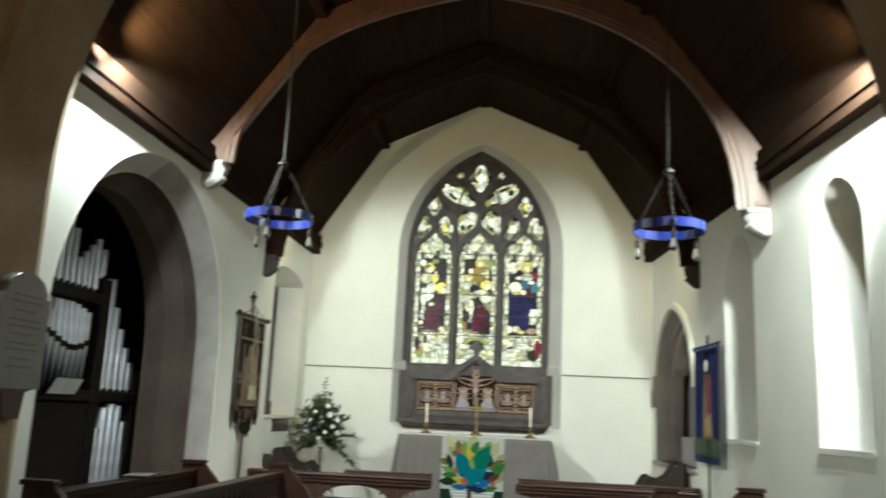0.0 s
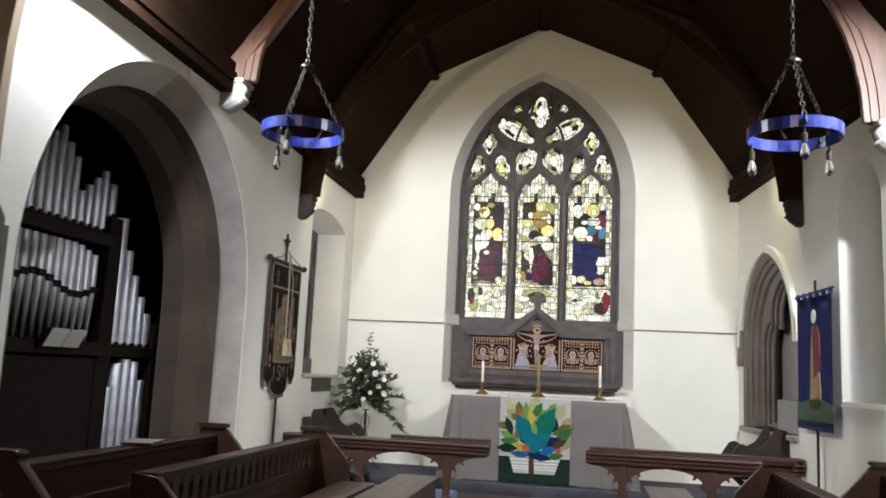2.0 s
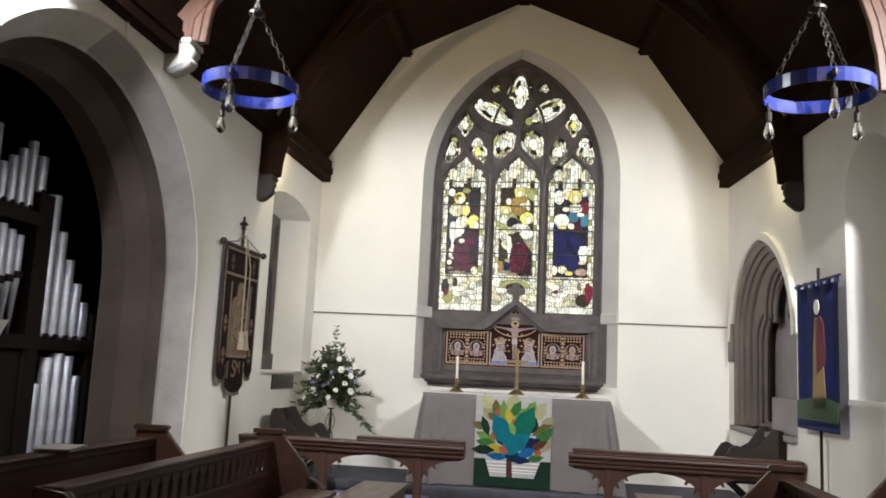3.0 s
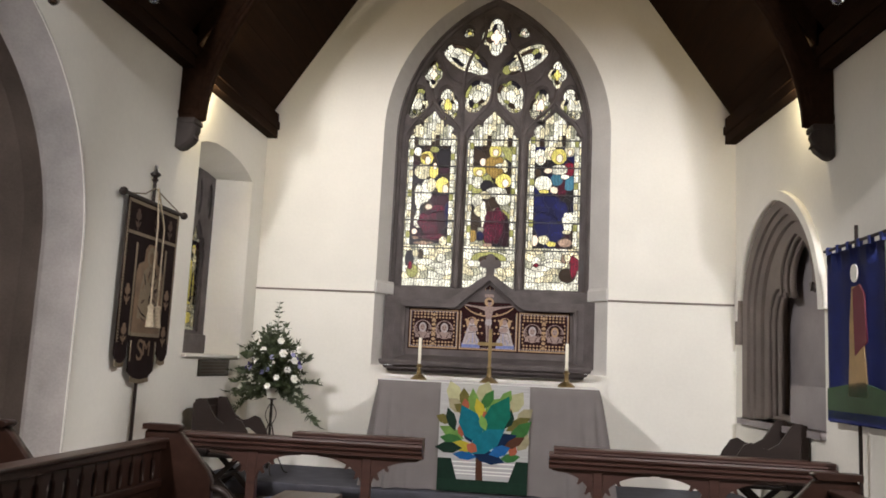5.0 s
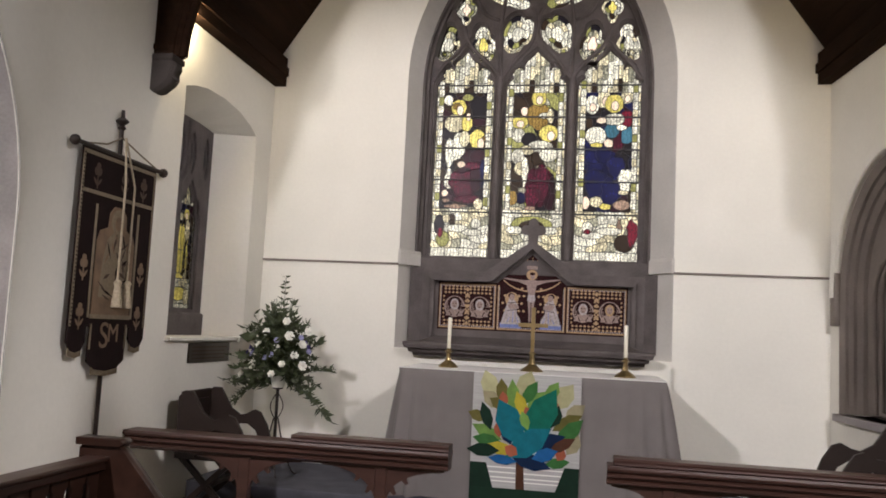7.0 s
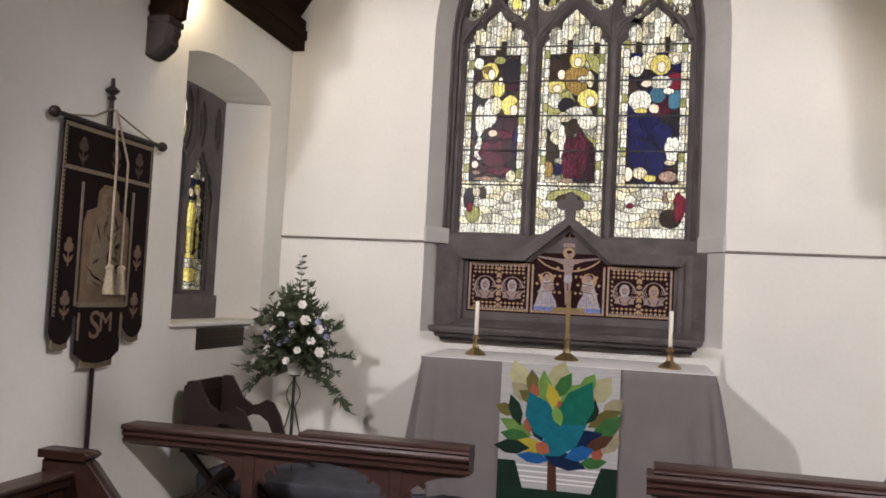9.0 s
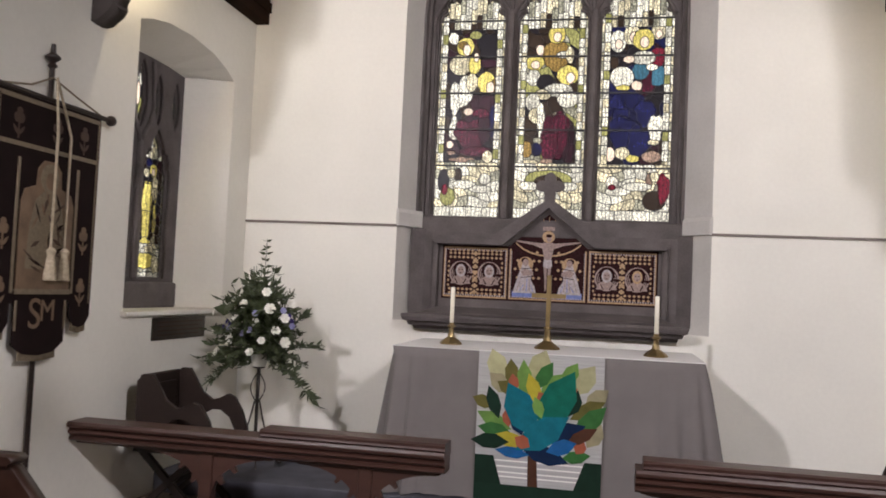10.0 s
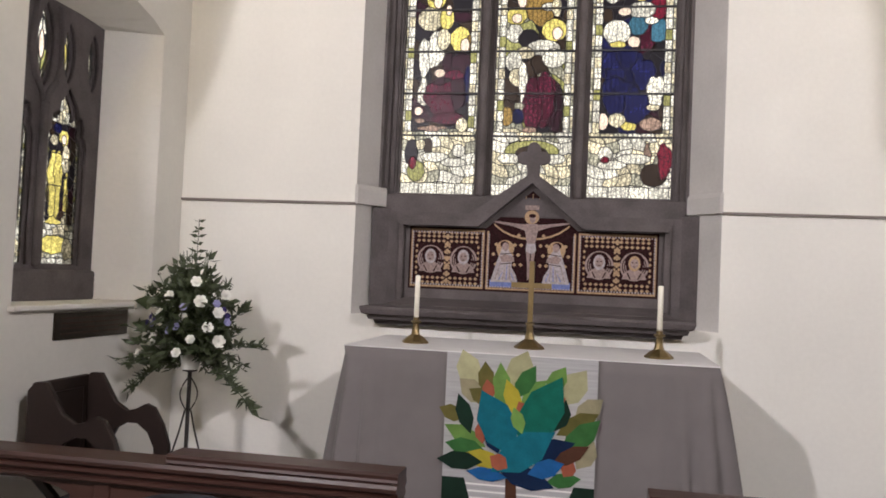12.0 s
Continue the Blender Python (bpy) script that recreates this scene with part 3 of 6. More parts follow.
FIGURES[0] += [(0.97, 0.552, 0.07, 0.032, "gold", 0), (0.89, 0.545, 0.08, 0.026, "flesh", 0), (0.84, 0.480, 0.19, 0.036, "plum", 0), (0.54, 0.348, 0.32, 0.065, "ruby", 0.2), (0.83, 0.374, 0.16, 0.058, "plum", 0), (0.34, 0.381, 0.13, 0.028, "ruby", 0), (0.65, 0.280, 0.32, 0.021, "ruby", 0), (0.73, 0.439, 0.19, 0.018, "ruby", 0.3)]
FIGURES[0] += [(0.46, 0.445, 0.10, 0.015, "flesh", 0.5), (0.97, 0.413, 0.06, 0.065, "blue", 0), (0.89, 0.258, 0.10, 0.028, "cream", 0), (0.37, 0.245, 0.29, 0.010, "rose", 0), (0.14, 0.273, 0.10, 0.010, "rose", 0), (0.66, 0.236, 0.19, 0.008, "grey", 0)]
FIGURES[1] += [(0.56, 0.678, 0.28, 0.059, "gold", 0), (0.56, 0.765, 0.17, 0.037, "yellow", 0), (0.57, 0.755, 0.08, 0.021, "flesh", 0), (0.69, 0.680, 0.13, 0.015, "white", 0), (0.24, 0.703, 0.08, 0.023, "flesh", 0), (0.83, 0.680, 0.08, 0.036, "cream", 0), (0.15, 0.649, 0.18, 0.032, "yellow", 0), (0.16, 0.641, 0.09, 0.018, "flesh", 0)]
FIGURES[1] += [(0.80, 0.597, 0.21, 0.040, "yellow", 0), (0.85, 0.585, 0.09, 0.023, "flesh", 0), (0.13, 0.587, 0.14, 0.034, "white", 0), (0.37, 0.568, 0.17, 0.034, "dark", 0), (0.62, 0.535, 0.28, 0.028, "white", -0.2), (0.81, 0.497, 0.20, 0.034, "white", 0), (0.32, 0.516, 0.16, 0.021, "cream", 0), (0.13, 0.486, 0.14, 0.039, "white", 0)]
FIGURES[1] += [(0.21, 0.430, 0.15, 0.034, "cream", 0), (0.85, 0.316, 0.14, 0.093, "plum", 0), (0.60, 0.355, 0.27, 0.093, "ruby", 0), (0.48, 0.290, 0.16, 0.052, "ruby", 0), (0.30, 0.419, 0.07, 0.071, "white", 0.15), (0.05, 0.290, 0.10, 0.036, "gold", 0), (0.24, 0.290, 0.09, 0.028, "blue", 0), (0.44, 0.242, 0.12, 0.012, "rose", 0)]
FIGURES[1] += [(0.05, 0.239, 0.24, 0.010, "cream", 0)]
FIGURES[2] += [(0.13, 0.791, 0.17, 0.026, "blue", 0), (0.53, 0.804, 0.22, 0.015, "dark", 0), (0.13, 0.733, 0.15, 0.046, "white", 0), (0.14, 0.721, 0.07, 0.023, "flesh", 0), (0.38, 0.759, 0.15, 0.041, "cream", 0), (0.41, 0.750, 0.07, 0.021, "flesh", 0), (0.87, 0.772, 0.13, 0.036, "cream", 0), (0.88, 0.761, 0.06, 0.019, "flesh", 0)]
FIGURES[2] += [(0.71, 0.572, 0.14, 0.058, "ruby", 0), (0.89, 0.597, 0.13, 0.052, "teal", 0), (0.56, 0.610, 0.16, 0.036, "teal", 0), (0.87, 0.668, 0.16, 0.039, "red", 0.3), (0.61, 0.665, 0.23, 0.028, "white", 0.2), (0.60, 0.739, 0.20, 0.044, "yellow", 0), (0.62, 0.728, 0.09, 0.023, "flesh", 0), (0.34, 0.659, 0.11, 0.015, "flesh", 0)]
FIGURES[2] += [(0.77, 0.626, 0.12, 0.012, "white", 0), (0.07, 0.647, 0.09, 0.026, "brown", 0), (0.31, 0.455, 0.35, 0.080, "blue", 0), (0.67, 0.443, 0.18, 0.052, "blue", 0), (0.27, 0.365, 0.27, 0.065, "blue", 0), (0.57, 0.326, 0.21, 0.065, "blue", 0.3), (0.22, 0.587, 0.22, 0.044, "white", 0), (0.25, 0.543, 0.14, 0.012, "yellow", 0)]
FIGURES[2] += [(0.50, 0.552, 0.10, 0.019, "flesh", 0), (0.87, 0.378, 0.14, 0.059, "white", 0), (0.83, 0.324, 0.12, 0.010, "cream", 0), (0.05, 0.275, 0.08, 0.032, "flesh", 0), (0.27, 0.279, 0.14, 0.025, "cream", 0), (0.46, 0.257, 0.13, 0.015, "yellow", 0), (0.81, 0.266, 0.18, 0.023, "rose", 0)]
# a sanctuary light: two yellow-robed figures
FIGURES.append([(.30, .44, .24, .22, "yellow", 0), (.35, .20, .32, .07, "yellow", 0), (.66, .60, .16, .09, "cream", 0), (.72, .40, .07, .12, "yellow", 0), (.72, .22, .12, .08, "cream", 0), (.55, .715, .18, .045, "yellow", 0), (.55, .707, .09, .03, "flesh", 0), (.2, .69, .14, .03, "cream", 0), (.30, .76, .15, .03, "blue", 0)])
BANDS = [[(.13, .155, .09, .05, "dark", 0), (.36, .18, .06, .03, "brown", 0), (.2, .09, .12, .038, "green", 0), (.15, .12, .05, .025, "red", 0), (.25, .187, .065, .02, "cream", 0), (.45, .142, .2, .017, "white", 0.12), (.72, .123, .18, .016, "white", 0.05), (.78, .165, .09, .024, "white", 0)],
         [(.5, .165, .36, .04, "green", 0), (.5, .155, .22, .03, "brown", 0), (.2, .14, .15, .018, "white", -0.1), (.8, .14, .15, .018, "white", 0.1)]]
BANDS.append([(.80, .09, .16, .04, "brown", 0), (.93, .14, .09, .06, "red", 0), (.72, .17, .05, .03, "rose", 0), (.80, .187, .065, .02, "cream", 0), (.55, .145, .22, .017, "white", -0.12), (.28, .123, .18, .016, "white", -0.08), (.2, .16, .09, .028, "white", 0), (.2, .14, .06, .012, "red", 0)])
BANDS.append([(.4, .12, .4, .05, "yellow", 0), (.8, .1, .14, .06, "cream", 0)])


def glass_label(k, u, v):
    """The piece of glass at u, v of the light k, and its colour: figures in a white canopied border."""
    if v > 0.235 and (u < 0.14 or u > 0.87):
        j = int(v * 26 + (0.5 if u > 0.5 else 0))
        half = u < 0.05 or u > 0.95
        return ("border", u > 0.5, j, half), ("cream", "grey", "white")[(j * 2 + k) % 3] if half else ("white", "white", "cream", "white", "white", "green")[(j * 5 + k) % 6]
    if v > 0.79:
        i = int((u - 0.14) / 0.73 * 9)
        j = int((v + 0.035 * abs(i - 4) / 4 + 0.012 * (i % 2)) * 16)
        return ("canopy", i, j), ("white", "brown" if v < 0.86 else "cream", "white", "cream", "grey")[(i * 3 + j * 7 + k) % 5]
    w = (u - 0.14) / 0.73 if v > 0.235 else (u - 0.03) / 0.94
    got = None
    for n, (cu, cv, fa, fb, g, tilt) in enumerate(BANDS[k] if v < 0.235 else FIGURES[k]):
        du, dv = (w - cu) / fa, (v - cv) / fb
        c, d = math.cos(tilt), math.sin(tilt)
        du, dv = du * c + dv * d, dv * c - du * d
        r = du * du + dv * dv
        wob = 0.12 * math.sin(3 * math.atan2(dv, du) + n) + 0.07 * math.sin(7 * math.atan2(dv, du) + 2 * n) if fb > 0.05 else 0
        if r < (1 + wob) ** 2:
            piece = int((du * 1.1 + 0.25 * math.sin(dv * 4 + n) + 2)) + 4 * int(dv * 1.2 + 2) if fb > 0.075 else 0
            got = ("shape", n, piece, v < 0.235), g
    if got:
        return got
    if v < 0.05:
        return ("text", int(w * 4)), "white"
    i, j = int(w * 6 + 0.25 * math.sin(v * 60)), int(v * 24 + 0.3 * math.sin(w * 9))
    if v < 0.235:
        return ("band", i, j), ("cream", "white", "cream", "grey", "white")[(i * 3 + j * 2 + k) % 5]
    i, j = int(w * 4 + 0.3 * math.sin(v * 40 + k)), int(v * 14 + 0.3 * math.sin(w * 7))
    back = (("brown", "dark", "dark", "plum", "brown"), ("green", "brown", "grey", "dark", "brown"), ("dark", "blue", "brown", "dark", "plum"), ("brown", "dark", "plum", "brown", "dark"))[k]
    return ("field", i, j), back[(i * 3 + j * 2 + k) % 5]


def leaded_light(k, x0, x1, z0, z1, nx, nz, parent, m=None):
    """Cut the light into pieces along the drawing: each piece of glass an object, the leads one net of strips."""
    lab, colour = {}, {}
    m = m or east(0)
    for j in range(nz):
        for i in range(nx):
            key, g = glass_label(k, (i + 0.5) / nx, (j + 0.5) / nz)
            lab[i, j], colour[key] = key, g
    pos = {(i, j): [i / nx, j / nz] for j in range(nz + 1) for i in range(nx + 1)}
    near = {}
    for j in range(nz + 1):
        for i in range(nx + 1):
            if i < nx and 0 < j < nz and lab[i, j] != lab[i, j - 1]:
                near.setdefault((i, j), []).append((i + 1, j)), near.setdefault((i + 1, j), []).append((i, j))
            if j < nz and 0 < i < nx and lab[i, j] != lab[i - 1, j]:
                near.setdefault((i, j), []).append((i, j + 1)), near.setdefault((i, j + 1), []).append((i, j))
    for _ in range(4):
        moved = {}
        for p, q in near.items():
            if 0 < p[0] < nx and 0 < p[1] < nz:
                moved[p] = [0.4 * pos[p][a] + 0.6 * sum(pos[r][a] for r in q) / len(q) for a in (0, 1)]
        pos.update(moved)
    place = {p: (x0 + q[0] * (x1 - x0), z0 + q[1] * (z1 - z0)) for p, q in pos.items()}
    cells, seen = [], set()
    for c in lab:
        if c in seen:
            continue
        group, edge = [], [c]
        seen.add(c)
        while edge:
            i, j = edge.pop()
            group.append((i, j))
            for q in ((i + 1, j), (i - 1, j), (i, j + 1), (i, j - 1)):
                if q in lab and q not in seen and lab[q] == lab[c]:
                    seen.add(q), edge.append(q)
        cells.append((lab[c], group))
    for key, group in cells:
        idx, verts, faces = {}, [], []
        for i, j in group:
            f = []
            for p in ((i, j), (i + 1, j), (i + 1, j + 1), (i, j + 1)):
                if p not in idx:
                    idx[p] = len(verts)
                    verts.append(m @ Vector((place[p][0], place[p][1], 0.0)))
                f.append(idx[p])
            faces.append(f)
        me = bpy.data.meshes.new("pane")
        me.from_pydata(verts, [], faces)
        part("pane", me, GLASS[colour[key]], parent)
    verts, faces = [], []
    for p, q in near.items():
        for r in q:
            if r > p:
                a, c = Vector(place[p]), Vector(place[r])
                d = c - a
                if d.length < 1e-6:
                    continue
                d.normalize()
                n, t = Vector((-d.y, d.x)) * 0.0038, d * 0.002
                o = len(verts)
                verts += [m @ Vector((v.x, v.y, 0.004)) for v in (a - t + n, a - t - n, c + t - n, c + t + n)]
                faces.append((o, o + 1, o + 2, o + 3))
    me = bpy.data.meshes.new("lead")
    me.from_pydata(verts, [], faces)
    part("lead", me, LEAD, parent)


def glazing(k, x0, x1, z0, z1, cols, rows, parent, colours, m=None):
    """Leaded panes between x0..x1 and z0..z1: every pane an object, the lead one plate with holes."""
    xs = [0.0, 0.11] + [0.11 + 0.78 * i / (cols - 2) for i in range(1, cols - 2)] + [0.89, 1.0]
    grid = []
    for j in range(rows + 1):
        line = []
        for i, u in enumerate(xs):
            ju = random.uniform(-0.04, 0.04) if 1 < i < len(xs) - 2 and 0 < j < rows else 0
            jv = random.uniform(-0.011, 0.011) if 1 < i < len(xs) - 2 and 0 < j < rows else 0
            line.append((u + ju, j / rows + jv))
        grid.append(line)
    cells, outers, tints = [], [], []
    for j in range(rows):
        for i in range(len(xs) - 1):
            q = [grid[j][i], grid[j][i + 1], grid[j + 1][i + 1], grid[j + 1][i]]
            cu, cv = sum(p[0] for p in q) / 4, sum(p[1] for p in q) / 4
            pts = [(x0 + u * (x1 - x0), z0 + v * (z1 - z0)) for u, v in q]
            mx, mz = sum(p[0] for p in pts) / 4, sum(p[1] for p in pts) / 4
            cells.append([(x + (0.0045 if x < mx else -0.0045), z + (0.0045 if z < mz else -0.0045)) for x, z in pts])
            outers.append(pts)
            tints.append(colours(k, cu, cv))
    m = m or east(0)
    bm = bmesh.new()
    for q, c in zip(outers, cells):
        for w in (-0.006, 0.006):
            loft(bm, [m @ Vector((x, z, w)) for x, z in q], [m @ Vector((x, z, w)) for x, z in c])
        loft(bm, [m @ Vector((x, z, -0.006)) for x, z in c], [m @ Vector((x, z, 0.006)) for x, z in c])
    part("lead", bm, LEAD, parent)
    for c, g in zip(cells, tints):
        me = bpy.data.meshes.new("pane")
        pts = [m @ Vector((x, z, 0)) for x, z in c]
        me.from_pydata(pts, [], [(0, 1, 2, 3)])
        me.materials.append(GLASS[g])
        part("pane", me, GLASS[g], parent)


for k, (a, b) in enumerate(LIGHTS):
    light = thing("stained_glass_panel", ("stained glass panel of a robed figure kneeling before a standing one", "stained glass panel of haloed figures round a ruby-robed one",
                                          "stained glass panel with a large dark blue robe")[k], "stained glass", (0, 12.45, 0), "stained glass panels of the east window")
    leaded_light(k, a - 0.01, b + 0.01, 2.45, 4.69, 60, 210, light)
    for i in range(5):
        z = 2.94 + 0.34 * i
        part("saddle_bar", boxes((a, b, -0.016, -0.006, z - 0.008, z + 0.008)), LEAD, light)
TRACERY_TINTS = ("white", "cream", "brown", "white", "grey", "white", "dark", "cream", "white", "green")


def lobed_panes(k, h, parent, m, y):
    """Leaded glass of a tracery opening: a round piece in the middle and pieces about it, with leads between."""
    n = len(h)
    cx, cz = sum(p[0] for p in h) / n, sum(p[1] for p in h) / n
    loops = [[(cx + (x - cx) * q, cz + (z - cz) * q) for x, z in h] for q in (0.40, 0.72, 1.06)]
    cuts = 6 if n < 34 else 8

    def piece(pts, g):
        me = bpy.data.meshes.new("tracery_pane")
        me.from_pydata([m @ Vector((u, v, -y)) for u, v in pts], [], [tuple(range(len(pts)))])
        part("tracery_pane", me, GLASS[g], parent)
    piece(loops[0], ("flesh", "white", "yellow", "white")[k % 4])
    bm = bmesh.new()
    lift = [[m @ Vector((u, v, -y + 0.004)) for u, v in lp] for lp in loops]
    for ring in (0, 1):
        tube(bm, lift[ring], 0.005, 4, closed=True)
        for c in range(cuts):
            i0, i1 = (c * n // cuts + ring * 2), ((c + 1) * n // cuts + ring * 2)
            a = [loops[ring][i % n] for i in range(i0, i1 + 1)]
            b = [loops[ring + 1][i % n] for i in range(i1, i0 - 1, -1)]
            piece(a + b, TRACERY_TINTS[(c * 3 + ring * 5 + k) % len(TRACERY_TINTS)])
            tube(bm, [lift[ring][i0 % n], lift[ring + 1][i0 % n]], 0.0045, 4)
    part("lead", bm, LEAD, parent)


for k, h in enumerate(tracery):
    lobed_panes(k, h, win, east(0), 0.03)
structure("backdrop_east", boxes((-3.5, 3.5, 14.5, 14.6, 0.5, 8.5)), SKYGLOW, "bright overcast sky outside the window", "sky")

# ---- reredos ----
rer = thing("reredos", "dark stone reredos with a gabled mosaic panel of figures", "reredos", (0.005, 12.23, 1.5))
rer.scale = (1.052, 1, 1.005)
hole = [(-0.90, 0.21), (0.90, 0.21), (0.90, 0.69), (0.33, 0.69), (0.0, 0.985), (-0.33, 0.69), (-0.90, 0.69)]
body = [(-1.065, 0.0), (1.065, 0.0), (1.065, 0.80), (0.45, 0.80), (0.0, 1.13), (-0.45, 0.80), (-1.065, 0.80)]
part("surround", slab("surround", body, [hole], -0.2, 0.0, east(0)), DARKSTONE, rer)
def coping(d, w0, w1):
    pts = [(-0.98, 0.72), (-0.39, 0.72), (0.0, 1.06), (0.39, 0.72), (0.98, 0.72)]
    return [(x * (1 + d * 0.15), z + d) for x, z in pts] + [(x * 0.97, z - 0.025) for x, z in pts[::-1]]
part("coping", slab("coping", coping(0.05, 0, 0), [], 0.0, 0.055, east(0)), DARKSTONE, rer)
part("coping", slab("coping", coping(0.022, 0, 0), [], 0.0, 0.085, east(0)), DARKSTONE, rer)
for s in (-1, 1):
    x = sorted((s * 0.925, s * 0.975))
    part("side_moulding", boxes((x[0], x[1], -0.05, 0.0, 0.1, 0.74), bevel=0.012), DARKSTONE, rer)
fin = foil(0, 1.23, 0.24, 0.24, 4, 40, 0.45)
part("finial_cross", slab("finial_cross", fin, [], -0.03, 0.03, east(0)), DARKSTONE, rer)
part("finial_stem", boxes((-0.045, 0.045, -0.027, 0.027, 1.06, 1.24), bevel=0.008), DARKSTONE, rer)
MOSA = mat("mosaic_ground", (0.022, 0.007, 0.008), 0.7, var=0.7, scale=60, fine=140, bump=0.15, spec=0.08)
MGOLD = mat("gold_tesserae", (0.34, 0.22, 0.12), 0.4, 0.3, var=0.5, scale=90, fine=160, bump=0.3)
MPALE = mat("pale_tesserae", (0.25, 0.18, 0.165), 0.6, var=0.5, scale=60, fine=150, bump=0.25)
MWHITE = mat("white_tesserae", (0.34, 0.30, 0.31), 0.6, var=0.4, scale=60, fine=150, bump=0.25)
MBLUE = mat("blue_tesserae", (0.12, 0.16, 0.4), 0.4, var=0.35, scale=60, fine=150, bump=0.25)
part("mosaic_panel", slab("mosaic_panel", hole, [], -0.06, -0.03, east(0)), MOSA, rer, "dark red and gold mosaic")


def tess(name, outline, material, lift=0.0):
    return part(name, slab(name, outline, [], -0.03, -0.026 + lift, east(0)), material, rer)


def rect(x0, x1, z0, z1):
    return [(x0, z0), (x1, z0), (x1, z1), (x0, z1)]


for x0, x1 in ((-0.885, -0.34), (-0.32, 0.32), (0.34, 0.885)):
    for q in (rect(x0, x1, 0.225, 0.24), rect(x0, x0 + 0.014, 0.24, 0.67), rect(x1 - 0.014, x1, 0.24, 0.67)):
        tess("gold_border", q, MGOLD)
    if abs(x0 + x1) > 0.1:
        tess("gold_border", rect(x0, x1, 0.66, 0.675), MGOLD)
for cx in (-0.735, -0.49, 0.49, 0.735):
    for q in range(3):
        w = 0.185 - 0.028 * q
        tess("roundel_ring", foil(cx, 0.44, w, w * 1.08, 2, 24, 0) + foil(cx, 0.44, w - 0.013, (w - 0.013) * 1.08, 2, 24, 0)[::-1], MPALE)
    tess("halo", foil(cx, 0.475, 0.13, 0.14, 2, 20, 0.0), MOSA, 0.003)
    tess("bust", [(cx - 0.085, 0.345), (cx + 0.085, 0.345), (cx + 0.07, 0.39), (cx + 0.03, 0.42), (cx - 0.03, 0.42), (cx - 0.07, 0.39)], MPALE, 0.005)
    tess("hair", foil(cx, 0.462, 0.084, 0.115, 2, 16, 0.0), MWHITE if abs(cx) < 0.6 or cx < 0 else MGOLD, 0.006)
    tess("head", foil(cx, 0.462, 0.056, 0.072, 2, 16, 0.0), MPALE, 0.007)
    for q in (-1, 1):
        tess("eye", foil(cx + q * 0.013, 0.47, 0.013, 0.008, 2, 8, 0.0), MOSA, 0.0085)
        tess("robe_fold", [(cx + q * 0.02, 0.345), (cx + q * 0.03, 0.345), (cx + q * 0.052, 0.39), (cx + q * 0.046, 0.395)][::q], MOSA, 0.0065)
    tess("mouth", foil(cx, 0.44, 0.02, 0.006, 2, 8, 0.0), MOSA, 0.0085)
    for z in (0.262, 0.298, 0.582, 0.618, 0.645):
        for i in range(6):
            tess("ornament", foil(cx - 0.094 + 0.0376 * i, z, 0.029, 0.026, 4, 12, 0.45), MGOLD)
    for sgn in (-1, 1):
        for i in range(6):
            tess("ornament", foil(cx + sgn * 0.107, 0.33 + 0.042 * i, 0.02, 0.028, 4, 12, 0.45), MGOLD)
    tess("roundel_ring", foil(cx, 0.44, 0.2, 0.215, 2, 24, 0) + foil(cx, 0.44, 0.185, 0.20, 2, 24, 0)[::-1], MPALE, 0.004)
for cx in (-0.6125, 0.6125):
    for i in range(7):
        tess("ornament", foil(cx, 0.275 + 0.057 * i, 0.045, 0.045, 4, 16, 0.4), MGOLD)
for i in range(13):
    a = radians(20 + 140 * i / 12)
    tess("ray", [(0.10 * math.cos(a), 0.73 + 0.06 * math.sin(a)), (0.27 * math.cos(a), 0.73 + 0.24 * math.sin(a) - 0.01), (0.265 * math.cos(a) + 0.006, 0.73 + 0.235 * math.sin(a))], MGOLD) if abs(i - 6) < 4 else None
tess("arc_border", [(0.33 * math.cos(a), 0.86 - 0.25 * math.sin(a)) for a in (radians(25 + 13 * i) for i in range(11))] + [(0.33 * math.cos(a), 0.875 - 0.25 * math.sin(a)) for a in (radians(155 - 13 * i) for i in range(11))], MGOLD, 0.002)
tess("cross_beam", rect(-0.30, 0.30, 0.728, 0.758), MOSA, 0.003)
tess("cross_post", rect(-0.026, 0.026, 0.26, 0.87), MOSA, 0.0034)
tess("halo", foil(0, 0.785, 0.105, 0.105, 2, 20, 0), MGOLD, 0.004)
for s in (-1, 1):
    tess("crucifix_figure", [(s * 0.03, 0.675), (s * 0.13, 0.712), (s * 0.27, 0.738), (s * 0.275, 0.752), (s * 0.13, 0.735), (s * 0.03, 0.728)][::s], MPALE, 0.006)
    tess("crucifix_figure", [(s * 0.004, 0.535), (s * 0.003, 0.32), (s * 0.018, 0.305), (s * 0.022, 0.42), (s * 0.034, 0.535)][::s], MPALE, 0.006)
tess("crucifix_figure", [(-0.028, 0.58), (0.028, 0.58), (0.05, 0.70), (0.04, 0.735), (-0.04, 0.735), (-0.05, 0.70)], MPALE, 0.0062)
tess("loincloth", [(-0.036, 0.525), (0.01, 0.505), (0.038, 0.53), (0.032, 0.585), (-0.032, 0.585)], MWHITE, 0.0068)
tess("head", foil(0.006, 0.772, 0.044, 0.064, 2, 14, 0), MPALE, 0.007)
tess("hair", foil(0.004, 0.795, 0.052, 0.03, 2, 14, 0), MOSA, 0.0076)
tess("title_plate", rect(-0.05, 0.05, 0.84, 0.875), MPALE, 0.004)
